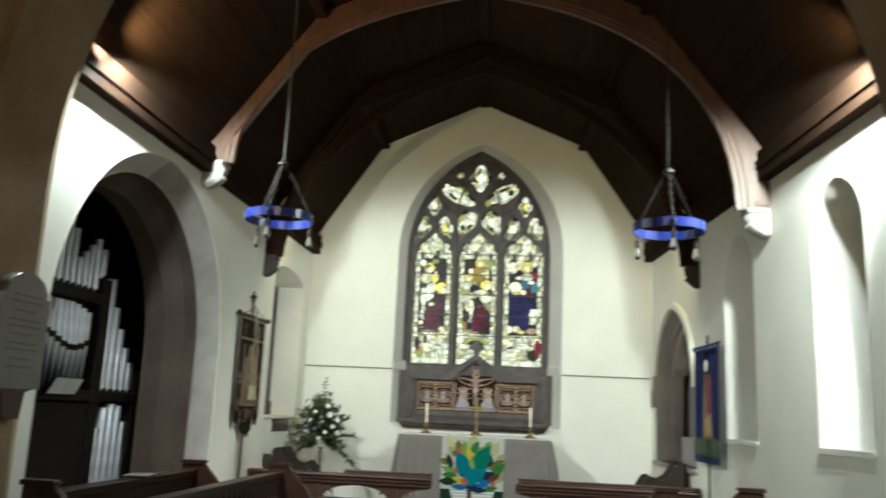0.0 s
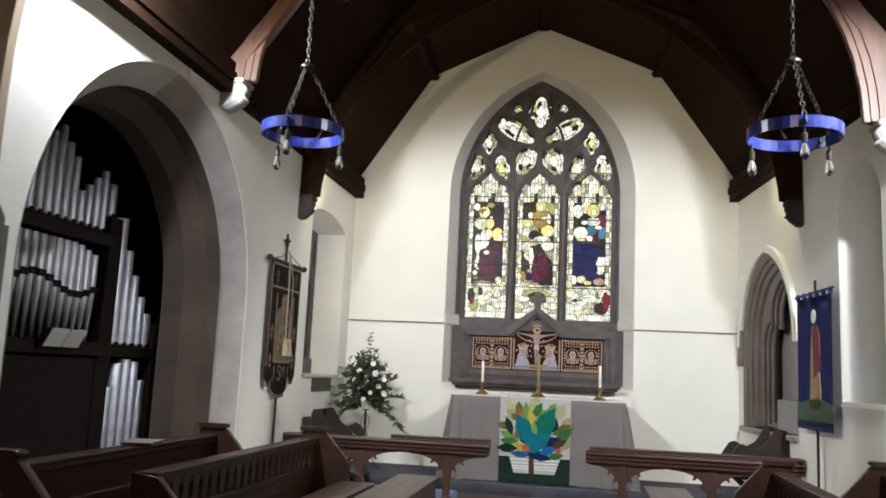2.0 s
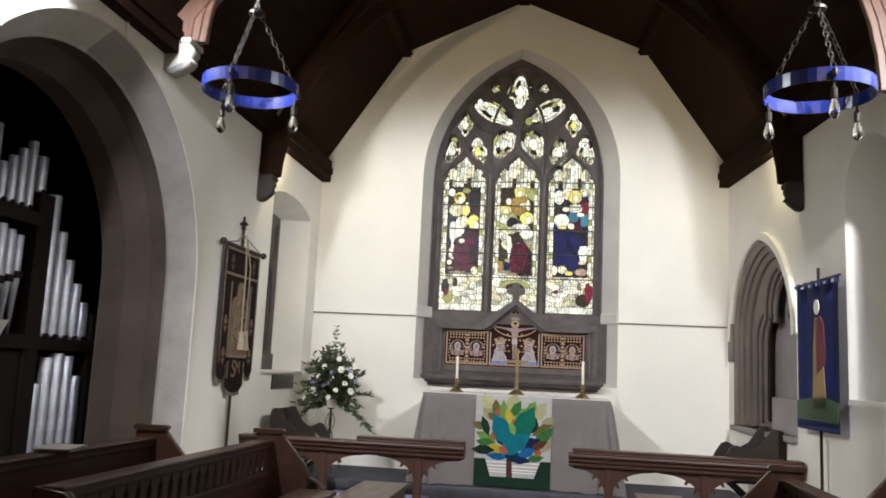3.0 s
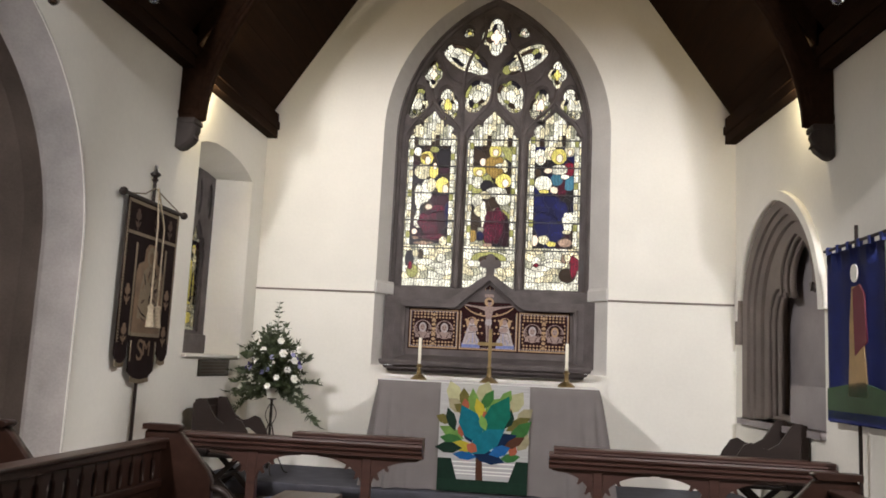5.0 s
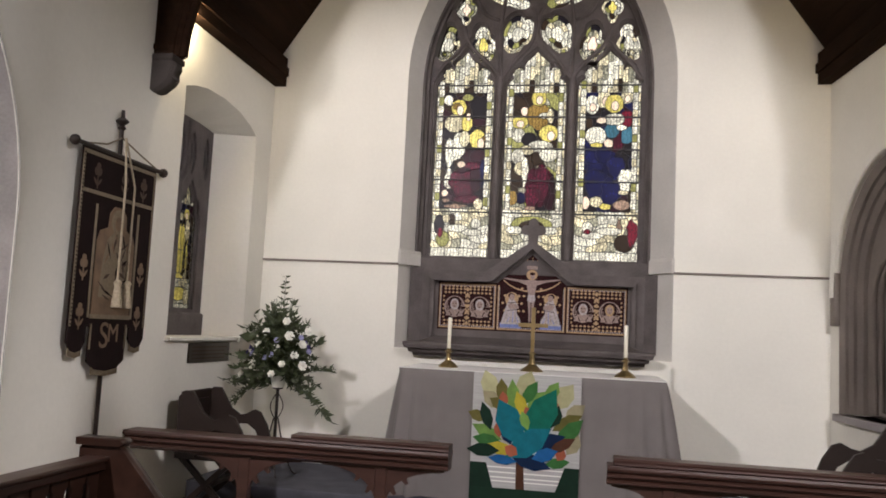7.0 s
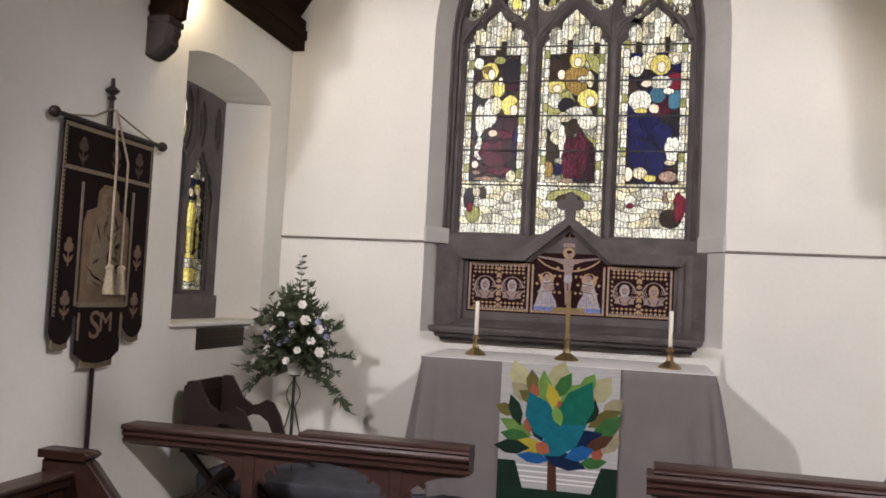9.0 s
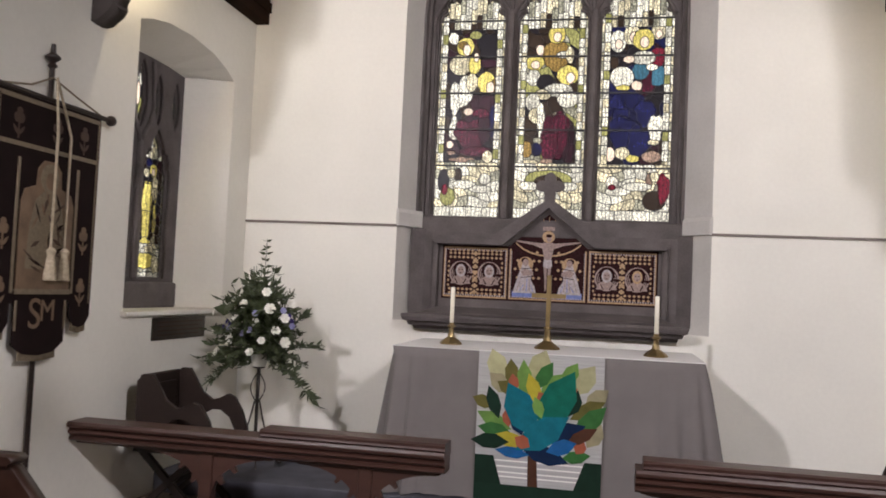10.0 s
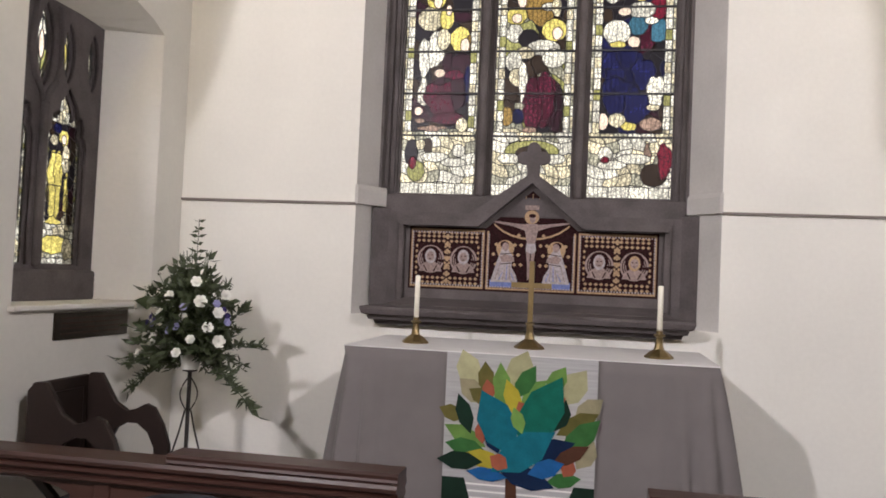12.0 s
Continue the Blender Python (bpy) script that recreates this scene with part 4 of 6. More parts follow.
for s in (-1, 1):
    tess("side_halo", foil(s * 0.185, 0.54, 0.13, 0.13, 2, 20, 0), MGOLD, 0.002)
    tess("side_figure", [(s * 0.285, 0.285), (s * 0.09, 0.285), (s * 0.10, 0.34), (s * 0.135, 0.40), (s * 0.13, 0.49), (s * 0.16, 0.53), (s * 0.16, 0.575), (s * 0.205, 0.575), (s * 0.215, 0.52), (s * 0.24, 0.45)][::s], MWHITE, 0.004)
    tess("side_head", foil(s * 0.182, 0.555, 0.05, 0.065, 2, 14, 0), MPALE, 0.006)
    tess("side_hair", foil(s * 0.19, 0.572, 0.062, 0.05, 2, 14, 0), MOSA, 0.0055)
    tess("sleeve", [(s * 0.115, 0.445), (s * 0.20, 0.435), (s * 0.225, 0.475), (s * 0.185, 0.50), (s * 0.12, 0.475)][::s], MPALE, 0.0055)
    for i in range(6):
        x0, x1, z1 = 0.112 + 0.027 * i, 0.135 + 0.015 * i, 0.36 + 0.03 * (i * 3 % 4)
        tess("robe_fold", [(s * x0, 0.303), (s * (x0 + 0.007), 0.303), (s * (x1 + 0.003), z1), (s * x1, z1)][::s], MPALE if i % 2 else MBLUE, 0.0055)
    for z in (0.43, 0.505):
        tess("robe_fold", [(s * 0.125, z), (s * 0.22, z - 0.012), (s * 0.22, z - 0.006), (s * 0.125, z + 0.006)][::s], MOSA, 0.0062)
    for i in range(16):
        tess("ornament", foil(s * (0.07 + 0.045 * (i % 5)) + s * 0.02 * (i // 5 % 2), 0.42 + 0.075 * (i // 5), 0.03, 0.03, 4, 12, 0.45), MGOLD, 0.001)
    tess("blue_ground", rect(min(s * 0.09, s * 0.29), max(s * 0.09, s * 0.29), 0.245, 0.30), MBLUE, 0.001)
for x0, x1 in ((-0.872, -0.353), (-0.307, 0.307), (0.353, 0.872)):
    bm = bmesh.new()
    pts = []
    n = int((x1 - x0) / 0.02)
    for i in range(n + 1):
        pts += [(x0 + (x1 - x0) * i / n, 0.247)] + ([(x0 + (x1 - x0) * i / n, 0.652)] if abs(x0 + x1) > 0.1 else [])
    for i in range(20):
        pts += [(x0, 0.255 + 0.0205 * i), (x1, 0.255 + 0.0205 * i)]
    for x, z in pts:
        box(bm, x - 0.005, x + 0.005, 0.022, 0.03, z - 0.005, z + 0.005)
    tagged(part("dotted_border", bm, MWHITE, rer), kind="stuff")
ledge = thing("stone_ledge", "dark moulded stone shelf under the reredos", "shelf", (-0.0, 11.98, 1.44))
for nm, prof in (("moulding", [(0.0, 0.0), (-0.06, 0.0), (-0.08, 0.03), (-0.13, 0.035), (-0.15, 0.065), (0.0, 0.065)]),
                 ("shelf", [(0.0, 0.067), (-0.155, 0.067), (-0.2, 0.077), (-0.22, 0.11), (-0.22, 0.13), (-0.03, 0.145), (0.0, 0.145)]),
                 ("sloping_sill", [(0.022, 0.0), (0.022, 0.148), (0.25, 0.20), (0.25, 0.0)])):
    bm = bmesh.new()
    loft(bm, [(-1.06 - (0.02 - p[0]) * 0.5, p[0], p[1]) for p in prof], [(1.06 + (0.02 - p[0]) * 0.5, p[0], p[1]) for p in prof])
    bmesh.ops.contextual_create(bm, geom=[e for e in bm.edges if e.is_boundary])
    part(nm, bm, DARKSTONE, ledge)


# ---- north window ----
nw = thing("window_north", "stone-traceried sanctuary window with yellow stained glass", "window", (-3.12, 0, 0))
tagged(nw, kind="structure")
NL = [(10.28, 10.66), (10.83, 11.21)]
nh = [cusped_head((a + b) / 2, (b - a) / 2, 1.78, 2.60) for a, b in NL]
nt_ = [leaf(y, 3.22, 0.42, 0.10, 90) for y in (10.22, 10.50, 10.99, 11.26)] + [leaf(10.745, 3.22, 0.56, 0.15, 90)]
nframe = [(10.02, 1.5), (11.37, 1.5), (11.37, 3.75), (10.02, 3.75)]
part("tracery", slab("tracery", nframe, nh + nt_, -0.03, 0.0, north(0)), DARKSTONE, nw)
part("tracery_moulding", slab("tracery_moulding", nframe, [widened(h, 0.025) for h in nh] + [widened(h, 0.015) for h in nt_], 0.0, 0.03, north(0)), DARKSTONE, nw)
part("mullion", boxes((0.02, 0.07, 10.71, 10.78, 1.75, 2.85), bevel=0.025), DARKSTONE, nw)
for s in (-1, 1):
    rise = [(0.035, 10.745, 2.75), (0.035, 10.745 + s * 0.03, 2.9), (0.035, 10.745 + s * 0.11, 3.0), (0.035, 10.745 + s * 0.15, 3.15), (0.035, 10.745 + s * 0.12, 3.5)]
    part("rib", tube(bmesh.new(), rise, 0.022, 6), DARKSTONE, nw, smooth=True)
part("stone_sill", boxes((0.0, 0.07, 10.03, 11.365, 1.53, 1.74), bevel=0.02), DARKSTONE, nw)
for a, b in NL:
    lt = thing("stained_glass_panel", "narrow yellow and brown leaded glass panel in the sanctuary window", "stained glass", (-3.135, 0, 0), "panels of the sanctuary window")
    leaded_light(3, a - 0.01, b + 0.01, 1.76, 3.0, 26, 90, lt, north(0))
for k, h in enumerate(nt_):
    lobed_panes(k, h, nw, north(0), 0.015)
bm = bmesh.new()
inner = [(10.25, 1.53), (11.36, 1.53), (11.36, 3.50), (11.25, 3.51), (11.1, 3.52), (10.85, 3.525), (10.5, 3.52), (10.35, 3.51), (10.25, 3.50)]
loft(bm, [(-2.752, y, z) for y, z in NWIN[1:] + NWIN[:1]], [(-3.10, y, z) for y, z in inner[1:] + inner[:1]], closed=False)
structure("trim_north_splay", bm, PLASTER, "white limewashed splay of the sanctuary window", "trim")
structure("sill_north", boxes((-3.10, -2.70, 10.09, 11.63, 1.50, 1.535), bevel=0.008), PLASTER, "white painted window sill", "sill")
structure("backdrop_north", boxes((-4.7, -4.6, 9.5, 19, 0.5, 6)), SKYGLOW, "bright overcast sky outside the window", "sky")
plaque = thing("memorial_plaque", "dark bronze memorial plaque under the window", "plaque", (-2.75, 10.9, 1.395))
part("plate", boxes((0.0, 0.015, -0.40, 0.40, -0.085, 0.085), bevel=0.004), mat("dark_bronze", (0.05, 0.04, 0.03), 0.35, 0.6, var=0.3, scale=12), plaque)
bm = bmesh.new()
for i in range(4):
    box(bm, 0.0155, 0.018, -0.34, 0.34 - 0.05 * (i % 2), 0.045 - i * 0.032, 0.054 - i * 0.032)
part("lettering", bm, BROWN, plaque)

# ---- south windows ----
for i, y in enumerate((8.24, 5.92)):
    u = su(y)
    w = thing("window_south", "deep-splayed lancet window in the south wall", "window", SOUTH)
    tagged(w, kind="structure")
    outer = [(u - 0.6, 1.3), (u + 0.6, 1.3), (u + 0.6, 4.0), (u - 0.6, 4.0)]
    me = slab("frame", outer, [arch(u, 0.27, 1.7, 3.2, 3.6, 8)], -0.74, -0.62, Matrix.Identity(4))
    part("frame", me, STONE, w)
    lt = thing("leaded_glazing", "pale leaded lancet glazing", "stained glass", SOUTH @ Matrix.Translation((0, 0, -0.68)), "lancet glazing")
    glazing(4, u - 0.28, u + 0.28, 1.69, 3.62, 6, 16, lt, lambda k, a, b: random.choice(["white", "white", "cream"]), Matrix.Identity(4))
    part("sill", slab("sill", [(u - 0.47, 1.49), (u + 0.47, 1.49), (u + 0.47, 1.54), (u - 0.47, 1.54)], [], -0.6, 0.015, Matrix.Identity(4)), PLASTER, w)
bk = structure("backdrop_south", boxes((-1, 9, 0.5, 6, -3.2, -3.1)), SKYGLOW, "bright overcast sky outside the lancets", "sky")
bk.matrix_basis = SOUTH

# ---- sedilia recess ----
sed = thing("sedilia", "moulded stone sedilia recess with a shelf and small window", "sedilia", SOUTH)
tagged(sed, kind="structure")
us = su(10.82)
bm = bmesh.new()
st = [(1.0, 3.28, 0.0), (0.94, 3.21, -0.03), (0.94, 3.21, -0.06), (0.89, 3.15, -0.08), (0.89, 3.15, -0.11), (0.84, 3.09, -0.14), (0.84, 3.09, -0.33)]
for (h0, a0, w0), (h1, a1, w1) in zip(st, st[1:]):
    loft(bm, [(x, z, w0) for x, z in arch(us, h0, 1.13, 2.15, a0, 16)], [(x, z, w1) for x, z in arch(us, h1, 1.13, 2.15, a1, 16)], closed=False)
part("arch_moulding", bm, STONE, sed)
def cusped_arch(cx, half, bottom, spring, apex):
    """A trefoil-headed opening: two cusps turn inwards on either side of a pointed head."""
    lobe = [(1.0, 0.0), (1.0, 0.10), (0.95, 0.24), (0.82, 0.37), (0.68, 0.42), (0.52, 0.40), (0.44, 0.36), (0.50, 0.48), (0.50, 0.62), (0.42, 0.76), (0.28, 0.88), (0.12, 0.96)]
    right = [(cx + half, bottom)] + [(cx + u * half, spring + v * (apex - spring)) for u, v in lobe]
    return right + [(cx, apex)] + [(2 * cx - x, z) for x, z in right[::-1]]


sw = arch(us + 0.42, 0.20, 1.62, 2.2, 2.55, 8)
part("back", slab("back", arch(us, 0.9, 1.1, 2.15, 3.15, 16), [sw], -0.50, -0.44, Matrix.Identity(4)), PALESTONE, sed)
for i, (grow, w0, w1) in enumerate(((0.0, -0.33, -0.27), (0.025, -0.27, -0.22), (0.055, -0.22, -0.18))):
    part("cusped_arch", slab("cusped_arch", arch(us, 0.86, 1.12, 2.15, 3.11, 16), [widened(cusped_arch(us - 0.04, 0.66, 1.2, 2.05, 2.92), grow)], w0, w1, Matrix.Identity(4)), STONE, sed)
bm = bmesh.new()
loft(bm, [(x, z, -0.32) for x, z in arch(us, 0.87, 1.12, 2.15, 3.12, 16)], [(x, z, -0.45) for x, z in arch(us, 0.87, 1.12, 2.15, 3.12, 16)], closed=False)
part("reveal", bm, STONE, sed)
hood = arch(us, 1.075, 2.15, 2.16, 3.375, 16) + arch(us, 1.0, 2.15, 2.16, 3.28, 16)[::-1]
part("hood_mould", slab("hood_mould", hood, [], 0.0, 0.06, Matrix.Identity(4)), PLASTER, sed, "whitewashed hood mould")
part("label_stop", slab("label_stop", [(us - 1.075, 1.9), (us - 0.98, 1.9), (us - 0.98, 2.42), (us - 1.075, 2.42)], [], 0.0, 0.05, Matrix.Identity(4)), STONE, sed)
part("sill", slab("sill", [(us - 1.02, 1.07), (us + 1.0, 1.07), (us + 1.0, 1.13), (us - 1.02, 1.13)], [], -0.5, 0.05, Matrix.Identity(4)), PALESTONE, sed)
part("shelf_block", slab("shelf_block", [(us + 0.02, 1.13), (us + 0.84, 1.13), (us + 0.84, 1.5), (us + 0.02, 1.5)], [], -0.43, -0.10, Matrix.Identity(4)), PALESTONE, sed)
lt = thing("leaded_glazing", "small blue and white leaded light in the sedilia", "stained glass", SOUTH @ Matrix.Translation((0, 0, -0.47)))
glazing(4, us + 0.2, us + 0.64, 1.6, 2.58, 6, 10, lt, lambda k, a, b: random.choice(["white", "blue", "dark", "teal", "brown"]), Matrix.Identity(4))

# ---- organ arch and organ ----
st = [(1.775, 4.055, -2.744), (1.775, 4.055, -2.75), (1.63, 3.89, -2.96), (1.60, 3.86, -2.97), (1.60, 3.86, -3.12), (1.48, 3.72, -3.3), (1.48, 3.72, -3.52)]
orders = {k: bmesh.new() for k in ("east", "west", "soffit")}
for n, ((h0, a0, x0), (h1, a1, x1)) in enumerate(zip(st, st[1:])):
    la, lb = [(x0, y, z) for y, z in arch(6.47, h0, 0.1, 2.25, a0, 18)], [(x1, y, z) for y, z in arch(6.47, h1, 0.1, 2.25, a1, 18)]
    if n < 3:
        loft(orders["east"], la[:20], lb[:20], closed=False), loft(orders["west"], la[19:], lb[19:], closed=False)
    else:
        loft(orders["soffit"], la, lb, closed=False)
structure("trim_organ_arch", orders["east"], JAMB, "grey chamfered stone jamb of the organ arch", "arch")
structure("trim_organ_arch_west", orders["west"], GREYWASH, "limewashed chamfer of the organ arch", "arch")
# the soffit's shadow is mostly in its darker brown colour
structure("trim_organ_soffit", orders["soffit"], SHADEDSOFFIT, "brown stone soffit of the organ arch, its shade put into the colour", "arch")
# thin box added for the white joint line from the arch's point to the plate
structure("trim_joint_strip", boxes((-2.752, -2.735, 6.60, 6.625, 4.06, 4.30), bevel=0.004), PLASTER, "thin white vertical joint strip above the arch", "conduit")
# chamber shell in the near-black case colour, which stands in for its shade
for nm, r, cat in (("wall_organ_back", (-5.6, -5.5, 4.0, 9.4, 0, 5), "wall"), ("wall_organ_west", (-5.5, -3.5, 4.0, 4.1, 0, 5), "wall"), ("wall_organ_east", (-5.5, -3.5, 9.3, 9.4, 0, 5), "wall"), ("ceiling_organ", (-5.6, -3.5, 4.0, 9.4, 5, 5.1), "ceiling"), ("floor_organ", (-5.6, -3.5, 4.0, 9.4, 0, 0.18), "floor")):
    structure(nm, boxes(r), CASE, "near-black organ chamber enclosure, its shade put into the colour", cat)
structure("backing_organ_arch", slab("backing_organ_arch", [(4.0, 0.1), (9.4, 0.1), (9.4, 5.0), (4.0, 5.0)], [arch(6.47, 1.5, 0.12, 2.25, 3.74, 14)], -0.04, 0.0, north(-3.5)), STONE, "inner stone face of the organ arch", "wall")

organ = thing("pipe_organ", "dark wooden pipe organ with rows of silver metal pipes", "pipe organ", (-3.78, 0, 0.18))


def pipe(y, z0, z1, r, foot=0.12, x=0.0):
    bm = bmesh.new()
    lathe(bm, [(r * 0.25, 0), (r, foot), (r, foot + 0.02), (r, z1 - z0 - 0.01), (r * 0.92, z1 - z0)], 12)
    p = part("pipe", bm, PIPE, organ, smooth=True)
    p.location = (x, y, z0 - 0.18)
    tall = 0.06 if foot > 0.2 else 0.03
    bm = boxes((r * 0.7, r + 0.006, -r * (0.95 if foot > 0.2 else 0.5), r * (0.95 if foot > 0.2 else 0.5), foot - 0.01, foot - 0.01 + tall), bevel=0.003)
    part("mouth", bm, CASE, p)
    return p


def zs(*rows):
    return [(a, b, c, d, e - 0.18, f - 0.18) for a, b, c, d, e, f in rows]


part("console_case", boxes(*zs((-0.7, 0.05, 5.0, 7.22, 0.18, 1.62)), bevel=0.015), CASE, organ)
part("case_post", boxes(*zs((-0.12, 0.06, 7.24, 7.44, 0.18, 2.95)), bevel=0.01), CASE, organ)
part("case_post", boxes(*zs((-0.12, 0.06, 8.20, 8.42, 0.18, 2.0)), bevel=0.01), CASE, organ)
part("case_shelf", boxes(*zs((-0.2, 0.07, 5.0, 7.3, 2.66, 2.78)), bevel=0.01), CASE, organ)
part("case_shelf", boxes(*zs((-0.2, 0.08, 5.0, 7.3, 1.64, 1.76)), bevel=0.01), CASE, organ)
part("case_shelf", boxes(*zs((-0.2, 0.07, 7.4, 8.25, 1.64, 1.74)), bevel=0.01), CASE, organ)
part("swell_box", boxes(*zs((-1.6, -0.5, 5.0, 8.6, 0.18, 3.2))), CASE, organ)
tops = [2.95, 3.02, 3.1, 3.16, 3.24, 3.31, 3.38, 3.45, 3.52, 3.6, 3.48, 3.38, 3.1, 3.18, 3.27, 3.36]
for i, z in enumerate(tops):
    pipe(5.42 + 0.115 * i, 2.78, z, 0.043, 0.02)
pipe(7.34, 2.95, 3.28, 0.06, 0.02, -0.05)
for i in range(17):
    y = 5.36 + 0.108 * i
    k = i / 16
    arc = 2.63 - 0.12 * max(0, abs(k - 0.55) - 0.3) * 4
    mid = 2.22 + 0.07 * math.cos(k * 9.5 + 1.4)
    pipe(y, 1.76, arc, 0.047, mid - 1.76, 0.0)
for i, z in enumerate((2.98, 2.68, 2.45, 2.25, 2.09)):
    pipe(7.51 + 0.145 * i, 1.74, z, 0.062, 0.02)
for i, z in enumerate((1.36, 1.58, 1.62, 1.6, 1.42)):
    pipe(7.50 + 0.145 * i, 0.62, z, 0.064, 0.02)
part("lower_panel", boxes(*zs((-0.14, 0.05, 7.42, 8.25, 0.18, 0.66)), bevel=0.01), CASE, organ)
bm = bmesh.new()
box(bm, 0.0, 0.012, -0.26, 0.26, 0, 0.2, m=pose(0.09, 6.55, 1.50, 0, 28, 0))
part("music_desk", bm, CASE, organ)
sheet = thing("sheet_music", "open white music book on the organ desk", "book", pose(-3.645, 6.55, 1.705, 0, 28, 0))
part("page", boxes((0.0, 0.008, -0.24, -0.005, 0, 0.17), bevel=0.002), PAPER, sheet)
part("page", boxes((0.0, 0.008, 0.005, 0.24, 0, 0.17), bevel=0.002), PAPER, sheet)

# ---- choir stalls ----


def stall(x, y0, y1, top, s, label, open_front=True):
    """A stall front that runs along y; s points to the middle of the chancel."""
    t = thing("choir_stall", label, "choir stall", (x, 0, 0.18), "choir stalls")
    h = top - 0.18
    part("book_rail", boxes((-0.05, 0.05, y0, y1, h - 0.07, h - 0.02), (-0.065, 0.065, y0, y1, h - 0.03, h - 0.005), bevel=0.008), PEW, t)
    part("panel", boxes((-0.022, 0.022, y0, y1, 0.0, h - (0.28 if open_front else 0.06)), bevel=0.004), PEW, t)
    part("mid_rail", boxes((-0.04, 0.04, y0, y1, h - 0.31, h - 0.26), bevel=0.008), PEW, t)
    part("plinth", boxes((-0.04, 0.04, y0, y1, 0.0, 0.1), bevel=0.008), PEW, t)
    n = int((y1 - y0) / 0.135)
    if open_front:
        first = None
        for i in range(n):
            y = y0 + (y1 - y0) * (i + 0.5) / n
            if first is None:
                half = [(0.052, 0), (0.040, 0.02), (0.037, 0.11), (0.044, 0.135), (0.056, 0.145), (0.058, 0.165), (0.064, 0.185), (0.067, 0.195)]
                first = part("baluster", slab("baluster", half + [(-u, v) for u, v in half[::-1]], [], -0.017, 0.017, north(0)), PEW, t)
                first.location = (0, y, h - 0.26)
            else:
                o = part("baluster", first.data, PEW, t)
                o.location = (0, y, h - 0.26)
    else:
        for i in range(max(2, n // 4)):
            m = max(2, n // 4)
            ya, yb = y0 + (y1 - y0) * i / m + 0.06, y0 + (y1 - y0) * (i + 1) / m - 0.06
            part("raised_panel", boxes((s * 0.03 - 0.012, s * 0.03 + 0.012, ya, yb, 0.18, h - 0.38), bevel=0.01), PEW, t)
    for y in (y0, y1):
        if y == y0 and open_front:
            low = [(s * a, b) for a, b in ((-0.08, 0), (0.30, 0), (0.30, h - 0.34), (0.24, h - 0.2), (0.08, h - 0.03), (-0.08, h - 0.01))][::s]
            part("end_panel", slab("end_panel", low, [], -0.03, 0.03, east(y)), PEW, t)
            continue
        prof = [(-0.10, 0), (0.36, 0), (0.36, h - 0.26), (0.33, h - 0.19), (0.13, h + 0.03), (0.10, h + 0.05), (-0.08, h + 0.05), (-0.10, h + 0.03)]
        prof = [(s * a, b) for a, b in prof][::s]
        part("end_panel", slab("end_panel", prof, [], -0.035, 0.035, east(y)), PEW, t)
        cap = [(s * a, b) for a, b in ((-0.115, h + 0.045), (0.115, h + 0.045), (0.135, h + 0.065), (0.115, h + 0.08), (-0.115, h + 0.08))][::s]
        part("end_cap", slab("end_cap", cap, [], -0.05, 0.05, east(y)), PEW, t)
    arc = [(s * (0.36 + 0.16 * math.sin(k)), y1, h - 0.46 + 0.16 * math.cos(k)) for k in (math.pi * i / 10 for i in range(11))]
    part("scroll_arm", tube(bmesh.new(), arc, 0.022, 8), CHAIR, t, smooth=True)
    part("seat", boxes((min(s * 0.3, s * 0.62), max(s * 0.3, s * 0.62), y0 + 0.03, y1 - 0.03, 0.40, 0.44), bevel=0.01), PEW, t)
    return t


stall(-1.77, 4.75, 7.75, 1.0, 1, "dark pitch-pine choir stall front with open balusters")
stall(-2.36, 4.26, 6.86, 1.05, 1, "tall dark pitch-pine back stall beside the organ arch", False)
stall(2.24, 4.75, 7.30, 0.99, -1, "dark pitch-pine choir stall front with open balusters")
stall(2.95, 4.75, 7.0, 1.05, -1, "tall dark pitch-pine back stall against the white wall", False)
for x, y1, s in ((-0.77, 7.86, 1), (1.44, 8.2, -1)):
    d = thing("choir_desk", "low dark wooden choir desk with a flat top", "desk", (x, 0, 0.18), "low choir desks")
    part("top", boxes((-0.19, 0.19, 5.2, y1, 0.48, 0.52), bevel=0.008), PEW, d)
    part("front", boxes((s * 0.15 - 0.014, s * 0.15 + 0.014, 5.22, y1 - 0.03, 0.0, 0.48), bevel=0.004), PEW, d)
    for y in (5.24, y1 - 0.05):
        part("end", boxes((-0.16, 0.16, y - 0.02, y + 0.02, 0.0, 0.48), bevel=0.005), PEW, d)
papers = thing("hymn_sheets", "small pile of faded papers on the back stall", "papers", pose(-2.36, 5.75, 1.05, 0, 0, 12))
part("sheet", boxes((-0.11, 0.1, -0.16, 0.15, -0.004, 0.012), bevel=0.003), FADED, papers)
part("sheet", boxes((-0.1, 0.11, -0.2, 0.1, 0.013, 0.02), bevel=0.002), FADED, papers)

# ---- communion rail ----


